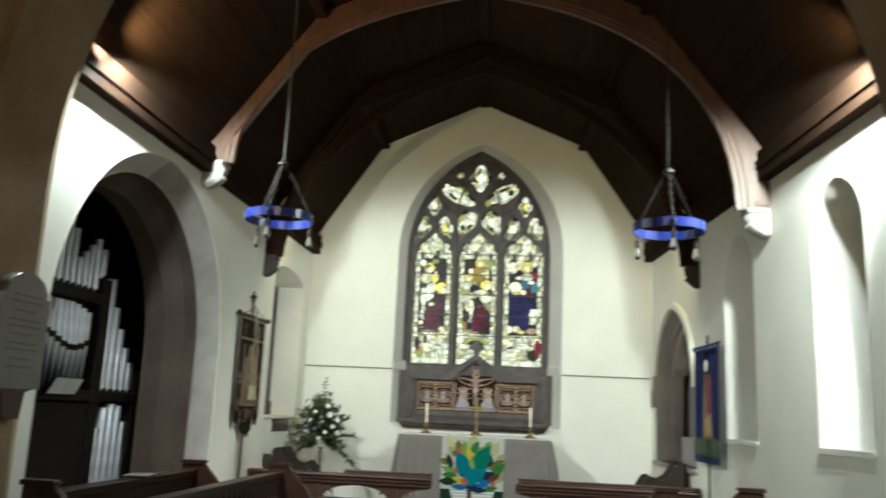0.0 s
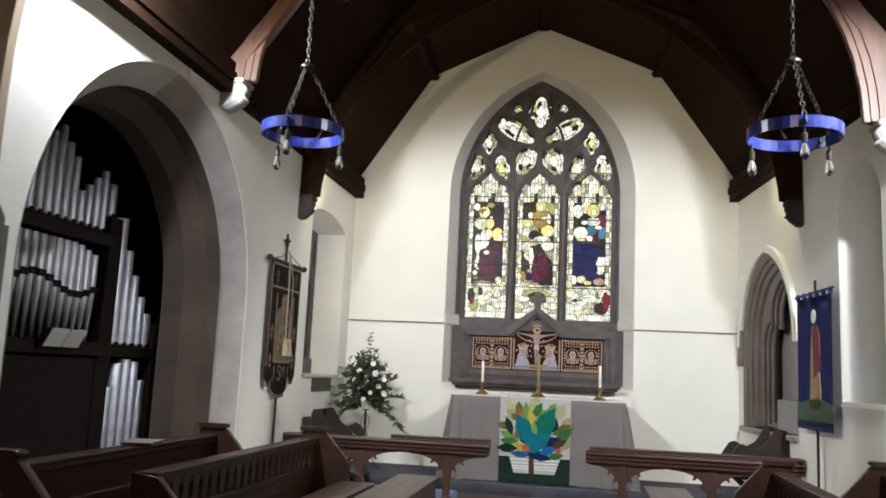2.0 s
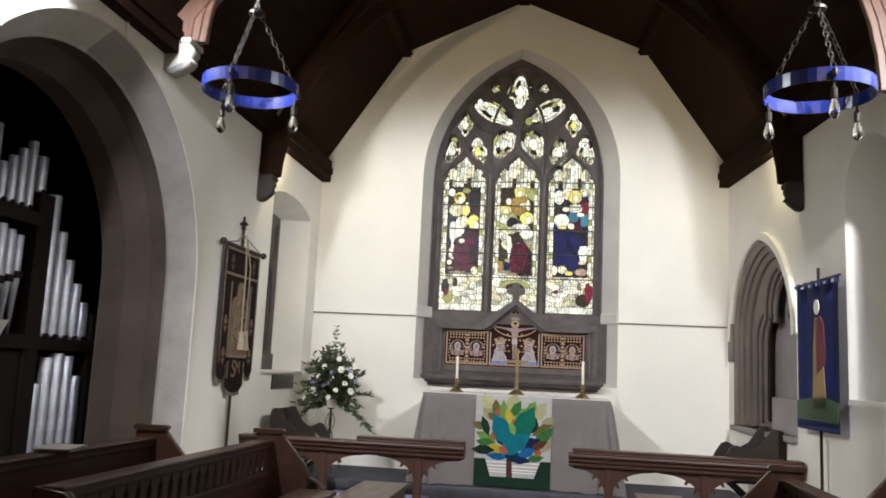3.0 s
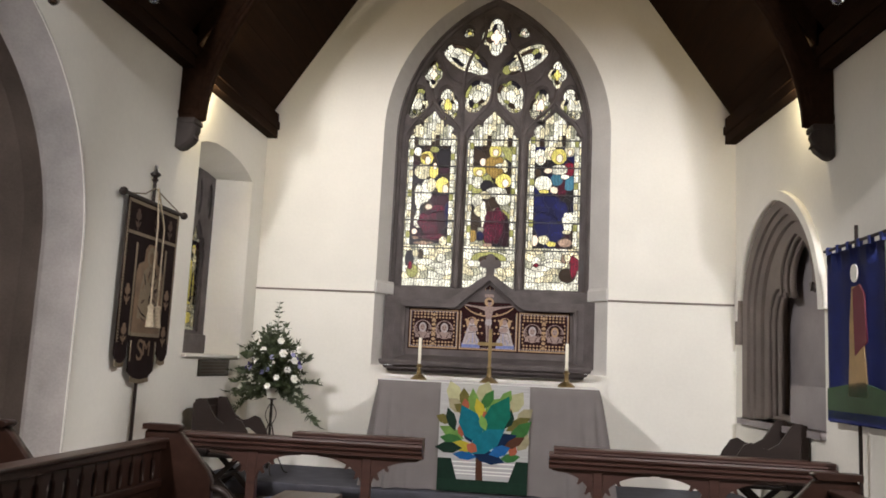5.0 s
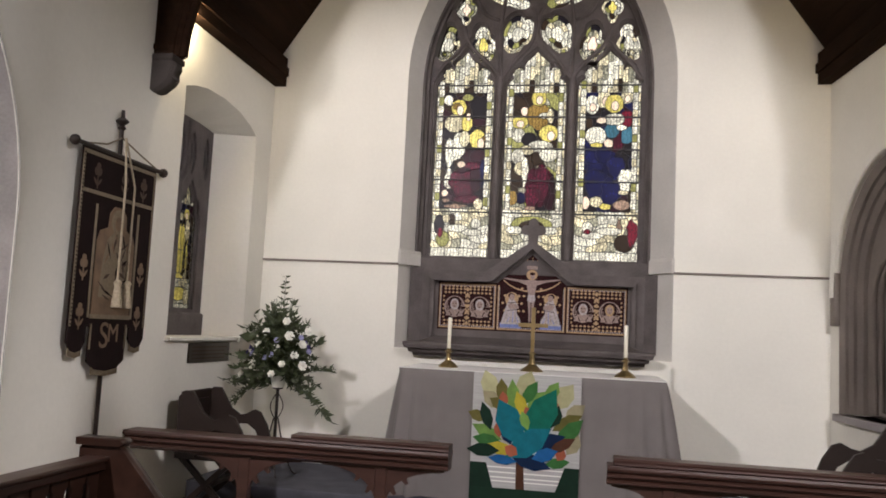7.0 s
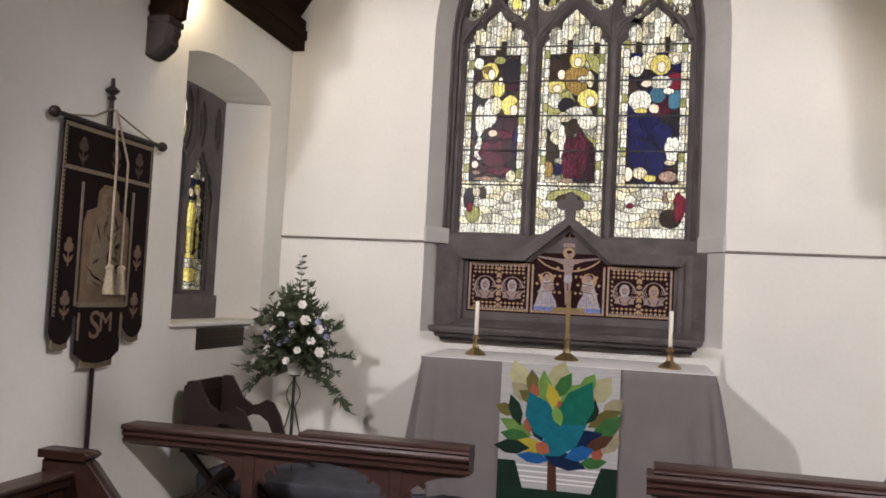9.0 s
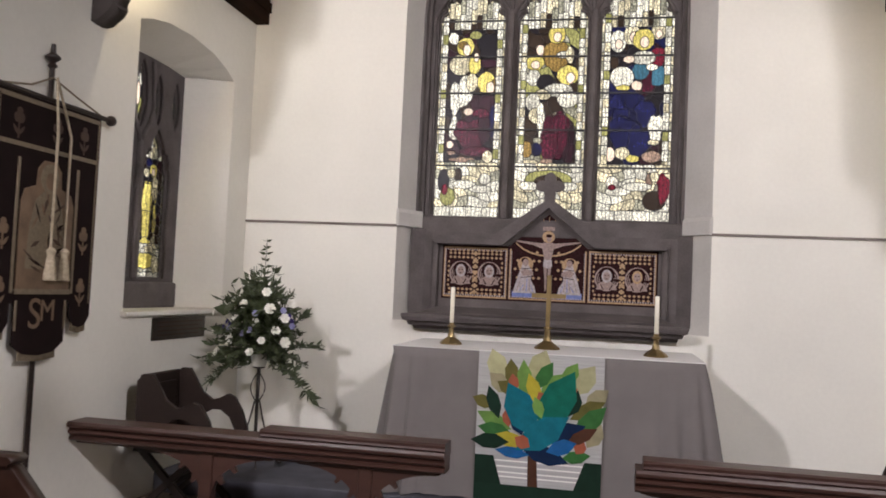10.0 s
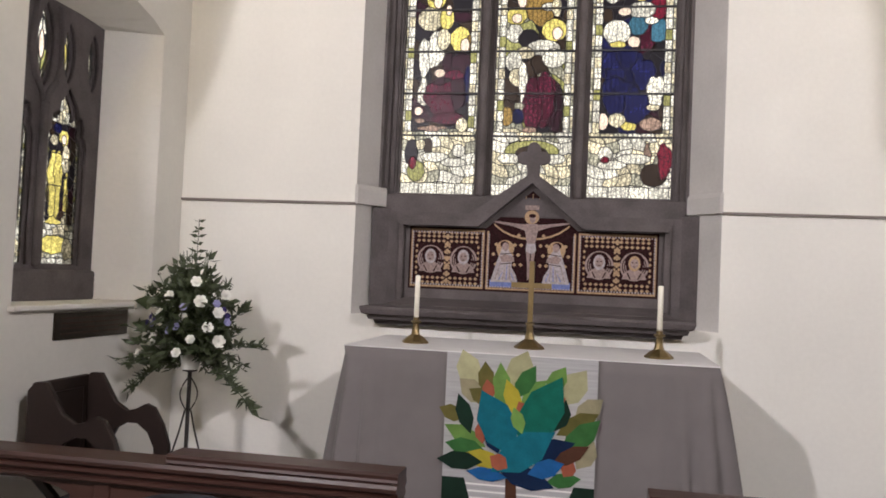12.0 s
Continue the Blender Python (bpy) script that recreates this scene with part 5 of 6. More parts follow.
def rail(x0, x1, posts, thick, label):
    t = thing("communion_rail", label, "altar rail", (0, 9.68, 0.18), "communion rails")
    half = [(0.06, 0.555), (0.075, 0.563), (0.075, 0.58), (0.062, 0.585), (0.068, 0.597), (0.088, 0.607), (0.088, 0.623), (0.074, 0.629), (0.078, 0.639), (0.10, 0.646), (0.104, 0.662), (0.095, 0.678)]
    prof = [(-y, z) for y, z in half] + half[::-1]
    bm = bmesh.new()
    loft(bm, [(x0 + 0.0, y, z) for y, z in prof], [(x1, y, z) for y, z in prof])
    bmesh.ops.contextual_create(bm, geom=[e for e in bm.edges if e.is_boundary])
    part("top_rail", bm, RAIL, t)
    a, b = thick
    bm = bmesh.new()
    hi = [(-0.08, 0.678), (-0.092, 0.688), (-0.084, 0.70), (-0.09, 0.716), (-0.08, 0.728), (0.08, 0.728), (0.09, 0.716), (0.084, 0.70), (0.092, 0.688), (0.08, 0.678)]
    loft(bm, [(a, y, z) for y, z in hi], [(b, y, z) for y, z in hi])
    bmesh.ops.contextual_create(bm, geom=[e for e in bm.edges if e.is_boundary])
    part("sliding_rail", bm, RAIL, t)
    part("under_rail", boxes((x0 + 0.03, x1 - 0.03, -0.045, 0.045, 0.54, 0.567), bevel=0.006), RAIL, t)
    for p in posts:
        part("post", boxes((p - 0.042, p + 0.042, -0.04, 0.04, 0.0, 0.55), (p - 0.06, p + 0.06, -0.055, 0.055, 0.0, 0.08), bevel=0.01), RAIL, t)
        for s in (-1, 1):
            reach = 0.42 if x0 + 0.02 < p + s * 0.42 < x1 - 0.02 else 0.33
            top = [(0.035, 0.545), (reach + 0.03, 0.545), (reach, 0.53)]
            low = [(reach - (reach - 0.04) * math.cos(k), 0.30 + 0.23 * math.sin(k)) for k in (1.5708 * (9 - i) / 10 for i in range(10))]
            part("bracket", slab("bracket", [(p + s * u, v) for u, v in top + low][::s], [], -0.024, 0.024, east(0)), RAIL, t)
            for k in (0.38, 0.78):
                u, v = reach - (reach - 0.04) * math.cos(k), 0.30 + 0.23 * math.sin(k)
                hook = [(-0.03, 0.03), (0.0, -0.005), (0.03, -0.03), (0.045, -0.018), (0.035, -0.005), (0.03, 0.02), (0.01, 0.04)]
                part("cusp", slab("cusp", [(p + s * (u + a), v + b) for a, b in hook][::s], [], -0.016, 0.016, east(0)), RAIL, t)
    return t


rail(-2.74, -0.33, (-1.82, -0.81), (-1.46, -0.33), "polished mahogany communion rail with cusped brackets")
rail(0.73, sx(9.68) - 0.01, (1.13, 2.06), (0.77, sx(9.68) - 0.02), "polished mahogany communion rail with cusped brackets")
for x, w in ((-0.95, 0.42), (-1.6, 0.42)):
    k = thing("kneeler", "blue kneeling cushion on the sanctuary step", "kneeler", (x, 9.99, 0.18), "kneeling cushions")
    part("cushion", boxes((-w / 2, w / 2, -0.13, 0.13, 0.0, 0.1), bevel=0.03), mat("kneeler_cloth", (0.16, 0.17, 0.3), 0.9, var=0.3, scale=30), k)

# ---- altar ----
AX0, AX1, AY0, AY1, AZ, AF = -0.975, 1.205, 10.78, 11.80, 1.36, 0.32
altar = thing("altar_table", "wooden altar table under a grey cloth", "altar", ((AX0 + AX1) / 2, (AY0 + AY1) / 2, AF))
hw, hd = (AX1 - AX0) / 2, (AY1 - AY0) / 2
part("tabletop", boxes((-hw + 0.02, hw - 0.02, -hd + 0.02, hd - 0.02, AZ - AF - 0.06, AZ - AF - 0.008), bevel=0.01), CHAIR, altar)
for a in (-1, 1):
    for b in (-1, 1):
        part("leg", boxes((a * (hw - 0.1) - 0.04, a * (hw - 0.1) + 0.04, b * (hd - 0.1) - 0.04, b * (hd - 0.1) + 0.04, 0.0, AZ - AF - 0.06), bevel=0.006), CHAIR, altar)
cloth = thing("altar_cloth", "plain grey altar cloth falling in folds to the carpet", "altar cloth", ((AX0 + AX1) / 2, (AY0 + AY1) / 2, AF))
per = []
for i in range(22):
    per.append((-hw, hd - 2 * hd * i / 22, (-1, 0), max(0.35, (i / 22 - 0.45) * 2.0)))
for i in range(61):
    k = i / 60
    per.append((-hw + 2 * hw * k, -hd, (0, -1), max(0, abs(k - 0.5) - 0.31) * 5.2))
for i in range(1, 23):
    per.append((hw, -hd + 2 * hd * i / 22, (1, 0), max(0.35, (0.55 - i / 22) * 2.0)))
bm = bmesh.new()
rows_ = []
NH = 14
for j in range(NH + 1):
    f = j / NH
    ring = []
    for i, (x, y, nrm, wgt) in enumerate(per):
        fold = (0.012 + 0.055 * wgt) * f + wgt * 0.085 * f ** 0.6 * math.sin(i * 1.9 + 0.7) + 0.006 * f * math.sin(i * 0.55)
        drag = 0.03 * wgt * f
        sxn = nrm[0] + (math.copysign(0.8, x) * wgt if nrm[0] == 0 else 0)
        syn = nrm[1] + (-0.8 * wgt if nrm[1] == 0 else 0)
        ring.append(bm.verts.new((x + sxn * (fold + drag), y + syn * (fold + drag), (AZ - AF) * (1 - f) + 0.004 + (0.006 * math.sin(i * 0.9) + 0.006 if j == NH else 0))))
    rows_.append(ring)
for a, b in zip(rows_, rows_[1:]):
    for i in range(len(per) - 1):
        bm.faces.new((a[i], a[i + 1], b[i + 1], b[i]))
bm.faces.new(rows_[0])
part("drape", bm, CLOTH, cloth, smooth=True)
runner = thing("altar_linen", "white linen cloth on the altar top", "linen", ((AX0 + AX1) / 2, (AY0 + AY1) / 2, AZ + 0.004))
part("linen", boxes((-hw - 0.004, hw + 0.004, -hd - 0.004, hd, 0, 0.006), bevel=0.002), LINEN, runner)

frontal = thing("altar_frontal", "appliqued altar frontal of a many-coloured leafy tree on white", "altar frontal", (-0.335, AY0 - 0.03, 0))
FE = east(0)
FROSTED = mat("woven_white_cotton", (0.37, 0.365, 0.365), 0.9, var=0.18, scale=5, fine=60, bump=0.3, stretch=(0.5, 1, 14), spec=0.1)
part("ground", slab("ground", rect(0, 0.875, 0.335, AZ + 0.006), [], -0.004, 0.004, FE), FROSTED, frontal)
FELT = {k: mat(k + "_felt", tuple(v * 0.54 for v in c), 0.85, var=0.22, scale=14, fine=180, bump=0.35, rnd=0.12, spec=0.15) for k, c in (
    ("cream", (0.62, 0.60, 0.34)), ("olive", (0.20, 0.18, 0.05)), ("lime", (0.22, 0.42, 0.10)), ("green", (0.06, 0.22, 0.06)), ("yellow", (0.6, 0.5, 0.05)),
    ("coral", (0.55, 0.16, 0.09)), ("teal", (0.01, 0.20, 0.27)), ("jade", (0.01, 0.20, 0.14)), ("darkgreen", (0.014, 0.04, 0.026)), ("navy", (0.01, 0.03, 0.09)),
    ("blue", (0.02, 0.15, 0.42)), ("brown", (0.12, 0.05, 0.03)), ("tan", (0.5, 0.45, 0.28)))}
LAYER = [0.0042]


def applique(kind, rows):
    for cx, cy, ln, wd, turn in rows:
        LAYER[0] += 0.0003
        o = leaf((cx - 345) * 0.00169, 1.37 - (cy - 80) * 0.00169, ln * 0.0021, wd * 0.00215, turn, 3)
        part("leaf_patch", slab("leaf_patch", o, [], 0.003, LAYER[0], FE), FELT[kind], frontal)


applique("cream", [(425, 140, 120, 70, 110), (600, 130, 115, 75, 70), (780, 180, 125, 75, 55)])
applique("tan", [(835, 250, 100, 55, 40), (830, 400, 90, 60, 60), (440, 210, 100, 60, 140)])
applique("olive", [(485, 165, 95, 48, 95), (372, 290, 80, 45, 160), (800, 300, 130, 55, 30), (470, 228, 80, 45, 150)])
applique("lime", [(540, 190, 135, 52, 95), (725, 160, 95, 52, 60), (420, 365, 130, 50, 155), (650, 200, 95, 48, 45)])
applique("green", [(620, 170, 110, 50, 60), (810, 345, 150, 62, 45), (425, 405, 120, 52, 170), (760, 490, 95, 42, 10)])
applique("yellow", [(580, 230, 115, 48, 110), (490, 440, 115, 52, 165)])
applique("darkgreen", [(415, 290, 115, 46, 110), (405, 450, 130, 52, 180), (740, 275, 95, 58, 70)])
applique("coral", [(495, 205, 62, 36, 100), (615, 262, 50, 36, 120), (730, 230, 52, 36, 30), (475, 350, 62, 36, 100), (775, 450, 50, 42, 60)])
applique("navy", [(520, 370, 80, 52, 110), (710, 400, 150, 66, 25), (630, 490, 165, 62, 165)])
applique("brown", [(780, 405, 115, 42, 30)])
applique("blue", [(500, 490, 115, 38, 175), (700, 455, 105, 52, 20)])
applique("jade", [(675, 275, 240, 115, 62)])
applique("teal", [(530, 315, 200, 105, 118), (620, 405, 210, 95, 35)])
applique("lime", [(600, 300, 75, 38, 110)])
applique("coral", [(540, 445, 58, 46, 150)])
part("trunk", slab("trunk", [(0.375, 0.45), (0.445, 0.45), (0.43, 0.68), (0.40, 0.72), (0.37, 0.68)], [], 0.003, 0.006, FE), FELT["brown"], frontal)
part("hill", slab("hill", [(0.0, 0.335), (0.875, 0.335), (0.875, 0.45), (0.0, 0.45)], [], 0.003, 0.0064, FE), FELT["darkgreen"], frontal)
part("hill", slab("hill", [(0.0, 0.45), (0.19, 0.45), (0.13, 0.645), (0.0, 0.645)], [], 0.003, 0.0058, FE), FELT["darkgreen"], frontal)
part("hill", slab("hill", [(0.69, 0.45), (0.875, 0.45), (0.875, 0.645), (0.76, 0.645)], [], 0.003, 0.0058, FE), FELT["darkgreen"], frontal)
for z in (0.50, 0.53, 0.57, 0.61):
    part("stitched_band", slab("stitched_band", rect(0.004, 0.871, z, z + 0.01), [], 0.002, 0.005, FE), PAPER, frontal)

for x, y in ((-0.63, 11.20), (0.895, 11.12)):
    c = thing("candlestick", "aged brass candlestick holding a tall cream candle", "candlestick", (x, y, AZ + 0.011), "altar candlesticks")
    bm = bmesh.new()
    lathe(bm, [(0.085, 0), (0.088, 0.006), (0.085, 0.012), (0.06, 0.035), (0.03, 0.055), (0.022, 0.09), (0.02, 0.125), (0.034, 0.135), (0.034, 0.143), (0.02, 0.147), (0.02, 0.165)], 8)
    part("stick", bm, BRASS, c)
    k = part("candle", lathe(bmesh.new(), [(0.0165, 0.15), (0.0165, 0.43), (0.012, 0.437), (0.004, 0.434)], 14), WAX, c, smooth=True)
    part("wick", lathe(bmesh.new(), [(0.0015, 0.43), (0.0015, 0.447)], 5), INK, k)
cr = thing("altar_cross", "aged brass altar cross on a stepped foot", "cross", (0.10, 11.27, AZ + 0.011))
part("foot", lathe(bmesh.new(), [(0.095, 0), (0.098, 0.008), (0.093, 0.014), (0.06, 0.04), (0.032, 0.06), (0.024, 0.10), (0.022, 0.15), (0.03, 0.155), (0.03, 0.165), (0.016, 0.17)], 8), BRASS, cr)
part("upright", boxes((-0.017, 0.017, -0.012, 0.012, 0.16, 0.56), bevel=0.004), BRASS, cr)
part("crossbar", boxes((-0.13, 0.13, -0.011, 0.011, 0.385, 0.42), bevel=0.004), BRASS, cr)

# ---- chairs ----


def chair(m):
    """A folding clerical chair with scrolled arms on crossed legs; it faces local +x."""
    t = thing("sanctuary_chair", "black oak clerical chair with scrolled arms and crossed legs", "chair", m, "pair of sanctuary chairs")
    arm = [(0.0, 0.42), (0.0, 0.90), (0.05, 0.95), (0.12, 0.95), (0.17, 0.88), (0.24, 0.78), (0.33, 0.73), (0.40, 0.745), (0.47, 0.78), (0.53, 0.76), (0.60, 0.66), (0.65, 0.54),
           (0.66, 0.44), (0.56, 0.42), (0.55, 0.52), (0.50, 0.61), (0.42, 0.66), (0.34, 0.66), (0.26, 0.62), (0.20, 0.52), (0.18, 0.42)]
    for y in (-0.27, 0.27):
        part("arm", slab("arm", arm, [], -0.024, 0.024, east(y)), CHAIR, t)
        for a, b in ((0.03, 0.55), (0.55, 0.03)):
            part("leg", slab("leg", [(a - 0.035, 0.0), (a + 0.035, 0.0), (b + 0.035, 0.44), (b - 0.035, 0.44)], [], -0.022, 0.022, east(y * (0.92 if a > b else 1.0))), CHAIR, t)
    part("back", boxes((0.0, 0.035, -0.26, 0.26, 0.44, 0.94), bevel=0.01), CHAIR, t)
    part("back_panel", boxes((0.034, 0.046, -0.2, 0.2, 0.5, 0.87), bevel=0.012), CHAIR, t)
    part("seat", boxes((0.02, 0.58, -0.26, 0.26, 0.41, 0.445), bevel=0.01), CHAIR, t)
    part("cushion", boxes((0.05, 0.55, -0.23, 0.23, 0.444, 0.49), bevel=0.02), BROWN, t, "patterned brown seat cushion")
    part("stretcher", boxes((0.26, 0.32, -0.26, 0.26, 0.2, 0.24), bevel=0.01), CHAIR, t)
    return t


chair(Matrix.Translation((-2.58, 10.36, 0.18)) @ Matrix.Diagonal((0.89, 0.95, 0.99, 1)))
chair(Matrix.Translation((sx(10.35) + 0.0, 10.38, 0.18)) @ pose(0, 0, 0, 0, 0, 180) @ Matrix.Diagonal((1, 1, 1.05, 1)))

# ---- flower stand ----
stand = thing("flower_stand", "black wrought-iron pedestal with scrolls", "flower stand", (-2.2, 11.22, 0.32))
part("pole", lathe(bmesh.new(), [(0.014, 0.05), (0.014, 0.76), (0.05, 0.77), (0.05, 0.78)], 10), IRON, stand)
for k in range(4):
    a = 0.5 + 1.5708 * k
    c, s = math.cos(a), math.sin(a)
    pts = [(0.02 * c, 0.02 * s, 0.5), (0.05 * c, 0.05 * s, 0.36), (0.1 * c, 0.1 * s, 0.18), (0.17 * c, 0.17 * s, 0.03), (0.2 * c, 0.2 * s, 0.006), (0.22 * c, 0.22 * s, 0.012)]
    part("leg", tube(bmesh.new(), pts, 0.007, 6), IRON, stand)
    pts = [((0.012 + 0.045 * math.sin(3.14 * q)) * c, (0.012 + 0.045 * math.sin(3.14 * q)) * s, 0.5 + 0.22 * q) for q in (i / 9 for i in range(10))]
    part("scroll", tube(bmesh.new(), pts, 0.005, 6), IRON, stand)
arr = thing("flower_arrangement", "tall arrangement of green foliage with white roses and lilac sprigs", "flowers", (-2.2, 11.22, 1.10))
part("pot", lathe(bmesh.new(), [(0.055, 0), (0.07, 0.10), (0.075, 0.11), (0.06, 0.11)], 14), PETAL, arr, "white plastic pot")
rng = random.Random(7)
bm = bmesh.new()


def add_leaf(bm, p, d, ln, wd):
    d = d.normalized()
    s = d.cross(Vector((rng.uniform(-1, 1), rng.uniform(-1, 1), rng.uniform(-0.5, 1)))).normalized()
    up = d.cross(s)
    q = [p, p + d * ln * 0.35 + s * wd * 0.5, p + d * ln - up * ln * 0.15, p + d * ln * 0.35 - s * wd * 0.5]
    mid = p + d * ln * 0.4 + up * wd * 0.12
    v = [bm.verts.new(w) for w in q]
    mv = bm.verts.new(mid)
    for a in range(4):
        bm.faces.new((v[a], v[(a + 1) % 4], mv))


stems = []
for k in range(150):
    a, r, z = rng.uniform(0, 6.283), rng.random() ** 0.5, rng.uniform(-0.02, 0.66)
    wide = 0.38 if z < 0.42 else 0.38 * max(0.25, 1 - ((z - 0.42) / 0.30) ** 1.2)
    if k % 6 == 0:
        wide, r = wide * 1.4, 1.0
    x = math.cos(a) * wide * r
    stems.append(Vector((x if z > 0.1 or abs(x) > 0.12 else math.copysign(0.16, x), math.sin(a) * wide * r * 0.6, z)))
for k in range(34):
    a, z = rng.uniform(0, 6.283), rng.uniform(0.5, 0.84)
    stems.append(Vector((math.cos(a) * (1.02 - z) * 0.42, math.sin(a) * (1.0 - z) * 0.3, z)))
stems += [Vector((0.01, 0.0, 1.03)), Vector((0.09, 0, 0.80)), Vector((-0.07, 0, 0.81)), Vector((0.38, -0.08, -0.10)), Vector((0.50, -0.1, -0.22)), Vector((0.55, -0.12, -0.26)), Vector((0.42, -0.05, 0.02)), Vector((-0.38, -0.08, -0.12)), Vector((-0.40, -0.1, -0.18)), Vector((-0.42, -0.05, 0.16)), Vector((0.40, 0, 0.45)), Vector((-0.28, 0, 0.66)), Vector((0.27, 0, 0.64))]
sb = bmesh.new()
for tip in stems:
    base = Vector((tip.x * 0.1, tip.y * 0.1, 0.1))
    mid = (base + tip) / 2 + Vector((0, 0, 0.07))
    pts = [(1 - q) ** 2 * base + 2 * q * (1 - q) * mid + q * q * tip for q in (i / 6 for i in range(7))]
    tube(sb, pts, 0.0025, 4)
    spike = tip.z > 0.8
    n = 20 if not spike else 10
    for i in range(n):
        q = rng.uniform(0.3, 1.0) if not spike else i / n
        p = (1 - q) ** 2 * base + 2 * q * (1 - q) * mid + q * q * tip
        d = (tip - base).normalized() * (0.5 if not spike else 0.15) + Vector((rng.uniform(-1, 1), rng.uniform(-1, 1), rng.uniform(-0.6, 0.6)))
        ln = rng.uniform(0.025, 0.10) * (0.8 if spike else 1)
        add_leaf(bm, p, d, ln, ln * rng.uniform(0.25, 0.55))
for k in range(64):
    a = rng.uniform(0, 6.283)
    x = math.cos(a) * rng.uniform(0.08, 0.32)
    p = Vector((x, math.sin(a) * 0.2 - 0.05, rng.uniform(0.10, 0.5) if abs(x) < 0.13 else rng.uniform(-0.02, 0.5)))
    ln = rng.uniform(0.08, 0.15)
    add_leaf(bm, p, Vector((p.x * 1.5, p.y - 0.1, rng.uniform(-0.35, 0.15))), ln, ln * 0.75)
for i in range(7):
    z = 0.70 + 0.052 * i
    for q in range(2):
        a = 3.1416 * q + (0.2, 1.3)[i % 2]
        add_leaf(bm, Vector((0.008, 0, z)), Vector((math.cos(a), math.sin(a), 0.25)), 0.085 - 0.006 * i, 0.028)
for tip, n in ((Vector((0.52, -0.12, -0.24)), 16), (Vector((-0.42, -0.1, -0.16)), 12)):
    for i in range(n):
        q = 0.45 + 0.55 * i / n
        p = Vector((tip.x * q, tip.y * q, 0.12 * (1 - q) + tip.z * q * q))
        for sgn in (-1, 1):
            add_leaf(bm, p, Vector((tip.x * 0.8, sgn * 0.25, sgn * 0.35 - 0.1)), 0.06, 0.018)
tagged(part("foliage", bm, LEAF, arr), kind="stuff")
tagged(part("stem_spray", sb, LEAF, arr), kind="stuff")


def rose(p, size, material, name):
    bm = bmesh.new()
    for ring, (n, r, tilt) in enumerate(((6, 1.0, 0.45), (6, 0.85, 0.8), (5, 0.7, 1.05), (4, 0.5, 1.3))):
        for i in range(n):
            a = 6.283 * (i + ring * 0.4) / n
            c, s = Vector((math.cos(a), math.sin(a), 0)), Vector((-math.sin(a), math.cos(a), 0))
            e = c * math.cos(tilt) + Vector((0, 0, 1)) * math.sin(tilt)
            q = [s * 0.1, e * 0.6 + s * 0.5, e * 1.0 + s * 0.2, e * 1.0 - s * 0.2, e * 0.6 - s * 0.5, -s * 0.1]
            bm.faces.new([bm.verts.new(w * size * r) for w in q])
    out = Vector((p.x, p.y - 0.12, 0.12)).normalized()
    bmesh.ops.transform(bm, matrix=Matrix.Translation(p) @ out.to_track_quat("Z", "Y").to_matrix().to_4x4(), verts=bm.verts)
    part(name, bm, material, arr)


for x, z in ((-0.05, 0.50), (0.15, 0.47), (0.05, 0.36), (0.20, 0.30), (0.10, 0.22), (-0.17, 0.20), (-0.33, 0.42), (0.02, 0.13), (0.26, 0.40), (0.27, 0.21), (-0.12, 0.38), (0.12, 0.60), (-0.30, 0.10), (0.30, 0.52)):
    rose(Vector((x, -0.24 + abs(x) * 0.3, z)), rng.uniform(0.034, 0.052), PETAL, "white_rose")
for x, z in ((0.0, 0.30), (-0.06, 0.27), (0.31, 0.34), (-0.2, 0.30), (0.24, 0.46), (0.04, 0.43)):
    rose(Vector((x, -0.22 + abs(x) * 0.3, z)), 0.03, LILAC, "lilac_sprig")
for x, z in ((0.275, 0.42), (0.30, 0.38), (0.25, 0.39), (-0.23, 0.35), (-0.26, 0.31), (-0.20, 0.33)):
    rose(Vector((x, -0.20 + abs(x) * 0.3, z)), 0.024, VIOLET, "violet_sprig")

# ---- banners ----
nb = thing("church_banner", "dark brown velvet processional banner with gold braid and lettering", "banner", north(-2.70) @ Matrix.Translation((9.18, 0, 0)))
I4 = Matrix.Identity(4)
part("pole", tube(bmesh.new(), [(0, 0.18, -0.01), (0, 3.02, -0.01)], 0.016, 10), CHAIR, nb)
fin_ = part("finial", lathe(bmesh.new(), [(0.012, 0), (0.03, 0.02), (0.016, 0.04), (0.045, 0.065), (0.045, 0.075), (0.015, 0.10), (0.012, 0.15)], 12), CHAIR, nb)
fin_.matrix_basis = pose(0, 2.98, -0.01, -90, 0, 0)
part("crossbar", tube(bmesh.new(), [(-0.53, 2.79, 0.015), (0.55, 2.79, 0.015)], 0.016, 10), CHAIR, nb)
for x in (-0.55, 0.57):
    bm = bmesh.new()
    bmesh.ops.create_icosphere(bm, subdivisions=2, radius=0.036, matrix=Matrix.Translation((x, 2.79, 0.015)))
    part("knob", bm, CHAIR, nb, smooth=True)
part("cord", tube(bmesh.new(), [(-0.42, 2.80, 0.02), (-0.2, 2.84, 0.02), (0, 2.93, 0.0), (0.2, 2.86, 0.02), (0.45, 2.80, 0.02)], 0.006, 6), GOLD, nb)


def tail(cx, w, z0, z1):
    return [(cx - w / 2, z0), (cx - w / 2, z1 + 0.07), (cx - w * 0.3, z1 + 0.015), (cx, z1), (cx + w * 0.3, z1 + 0.015), (cx + w / 2, z1 + 0.07), (cx + w / 2, z0)]


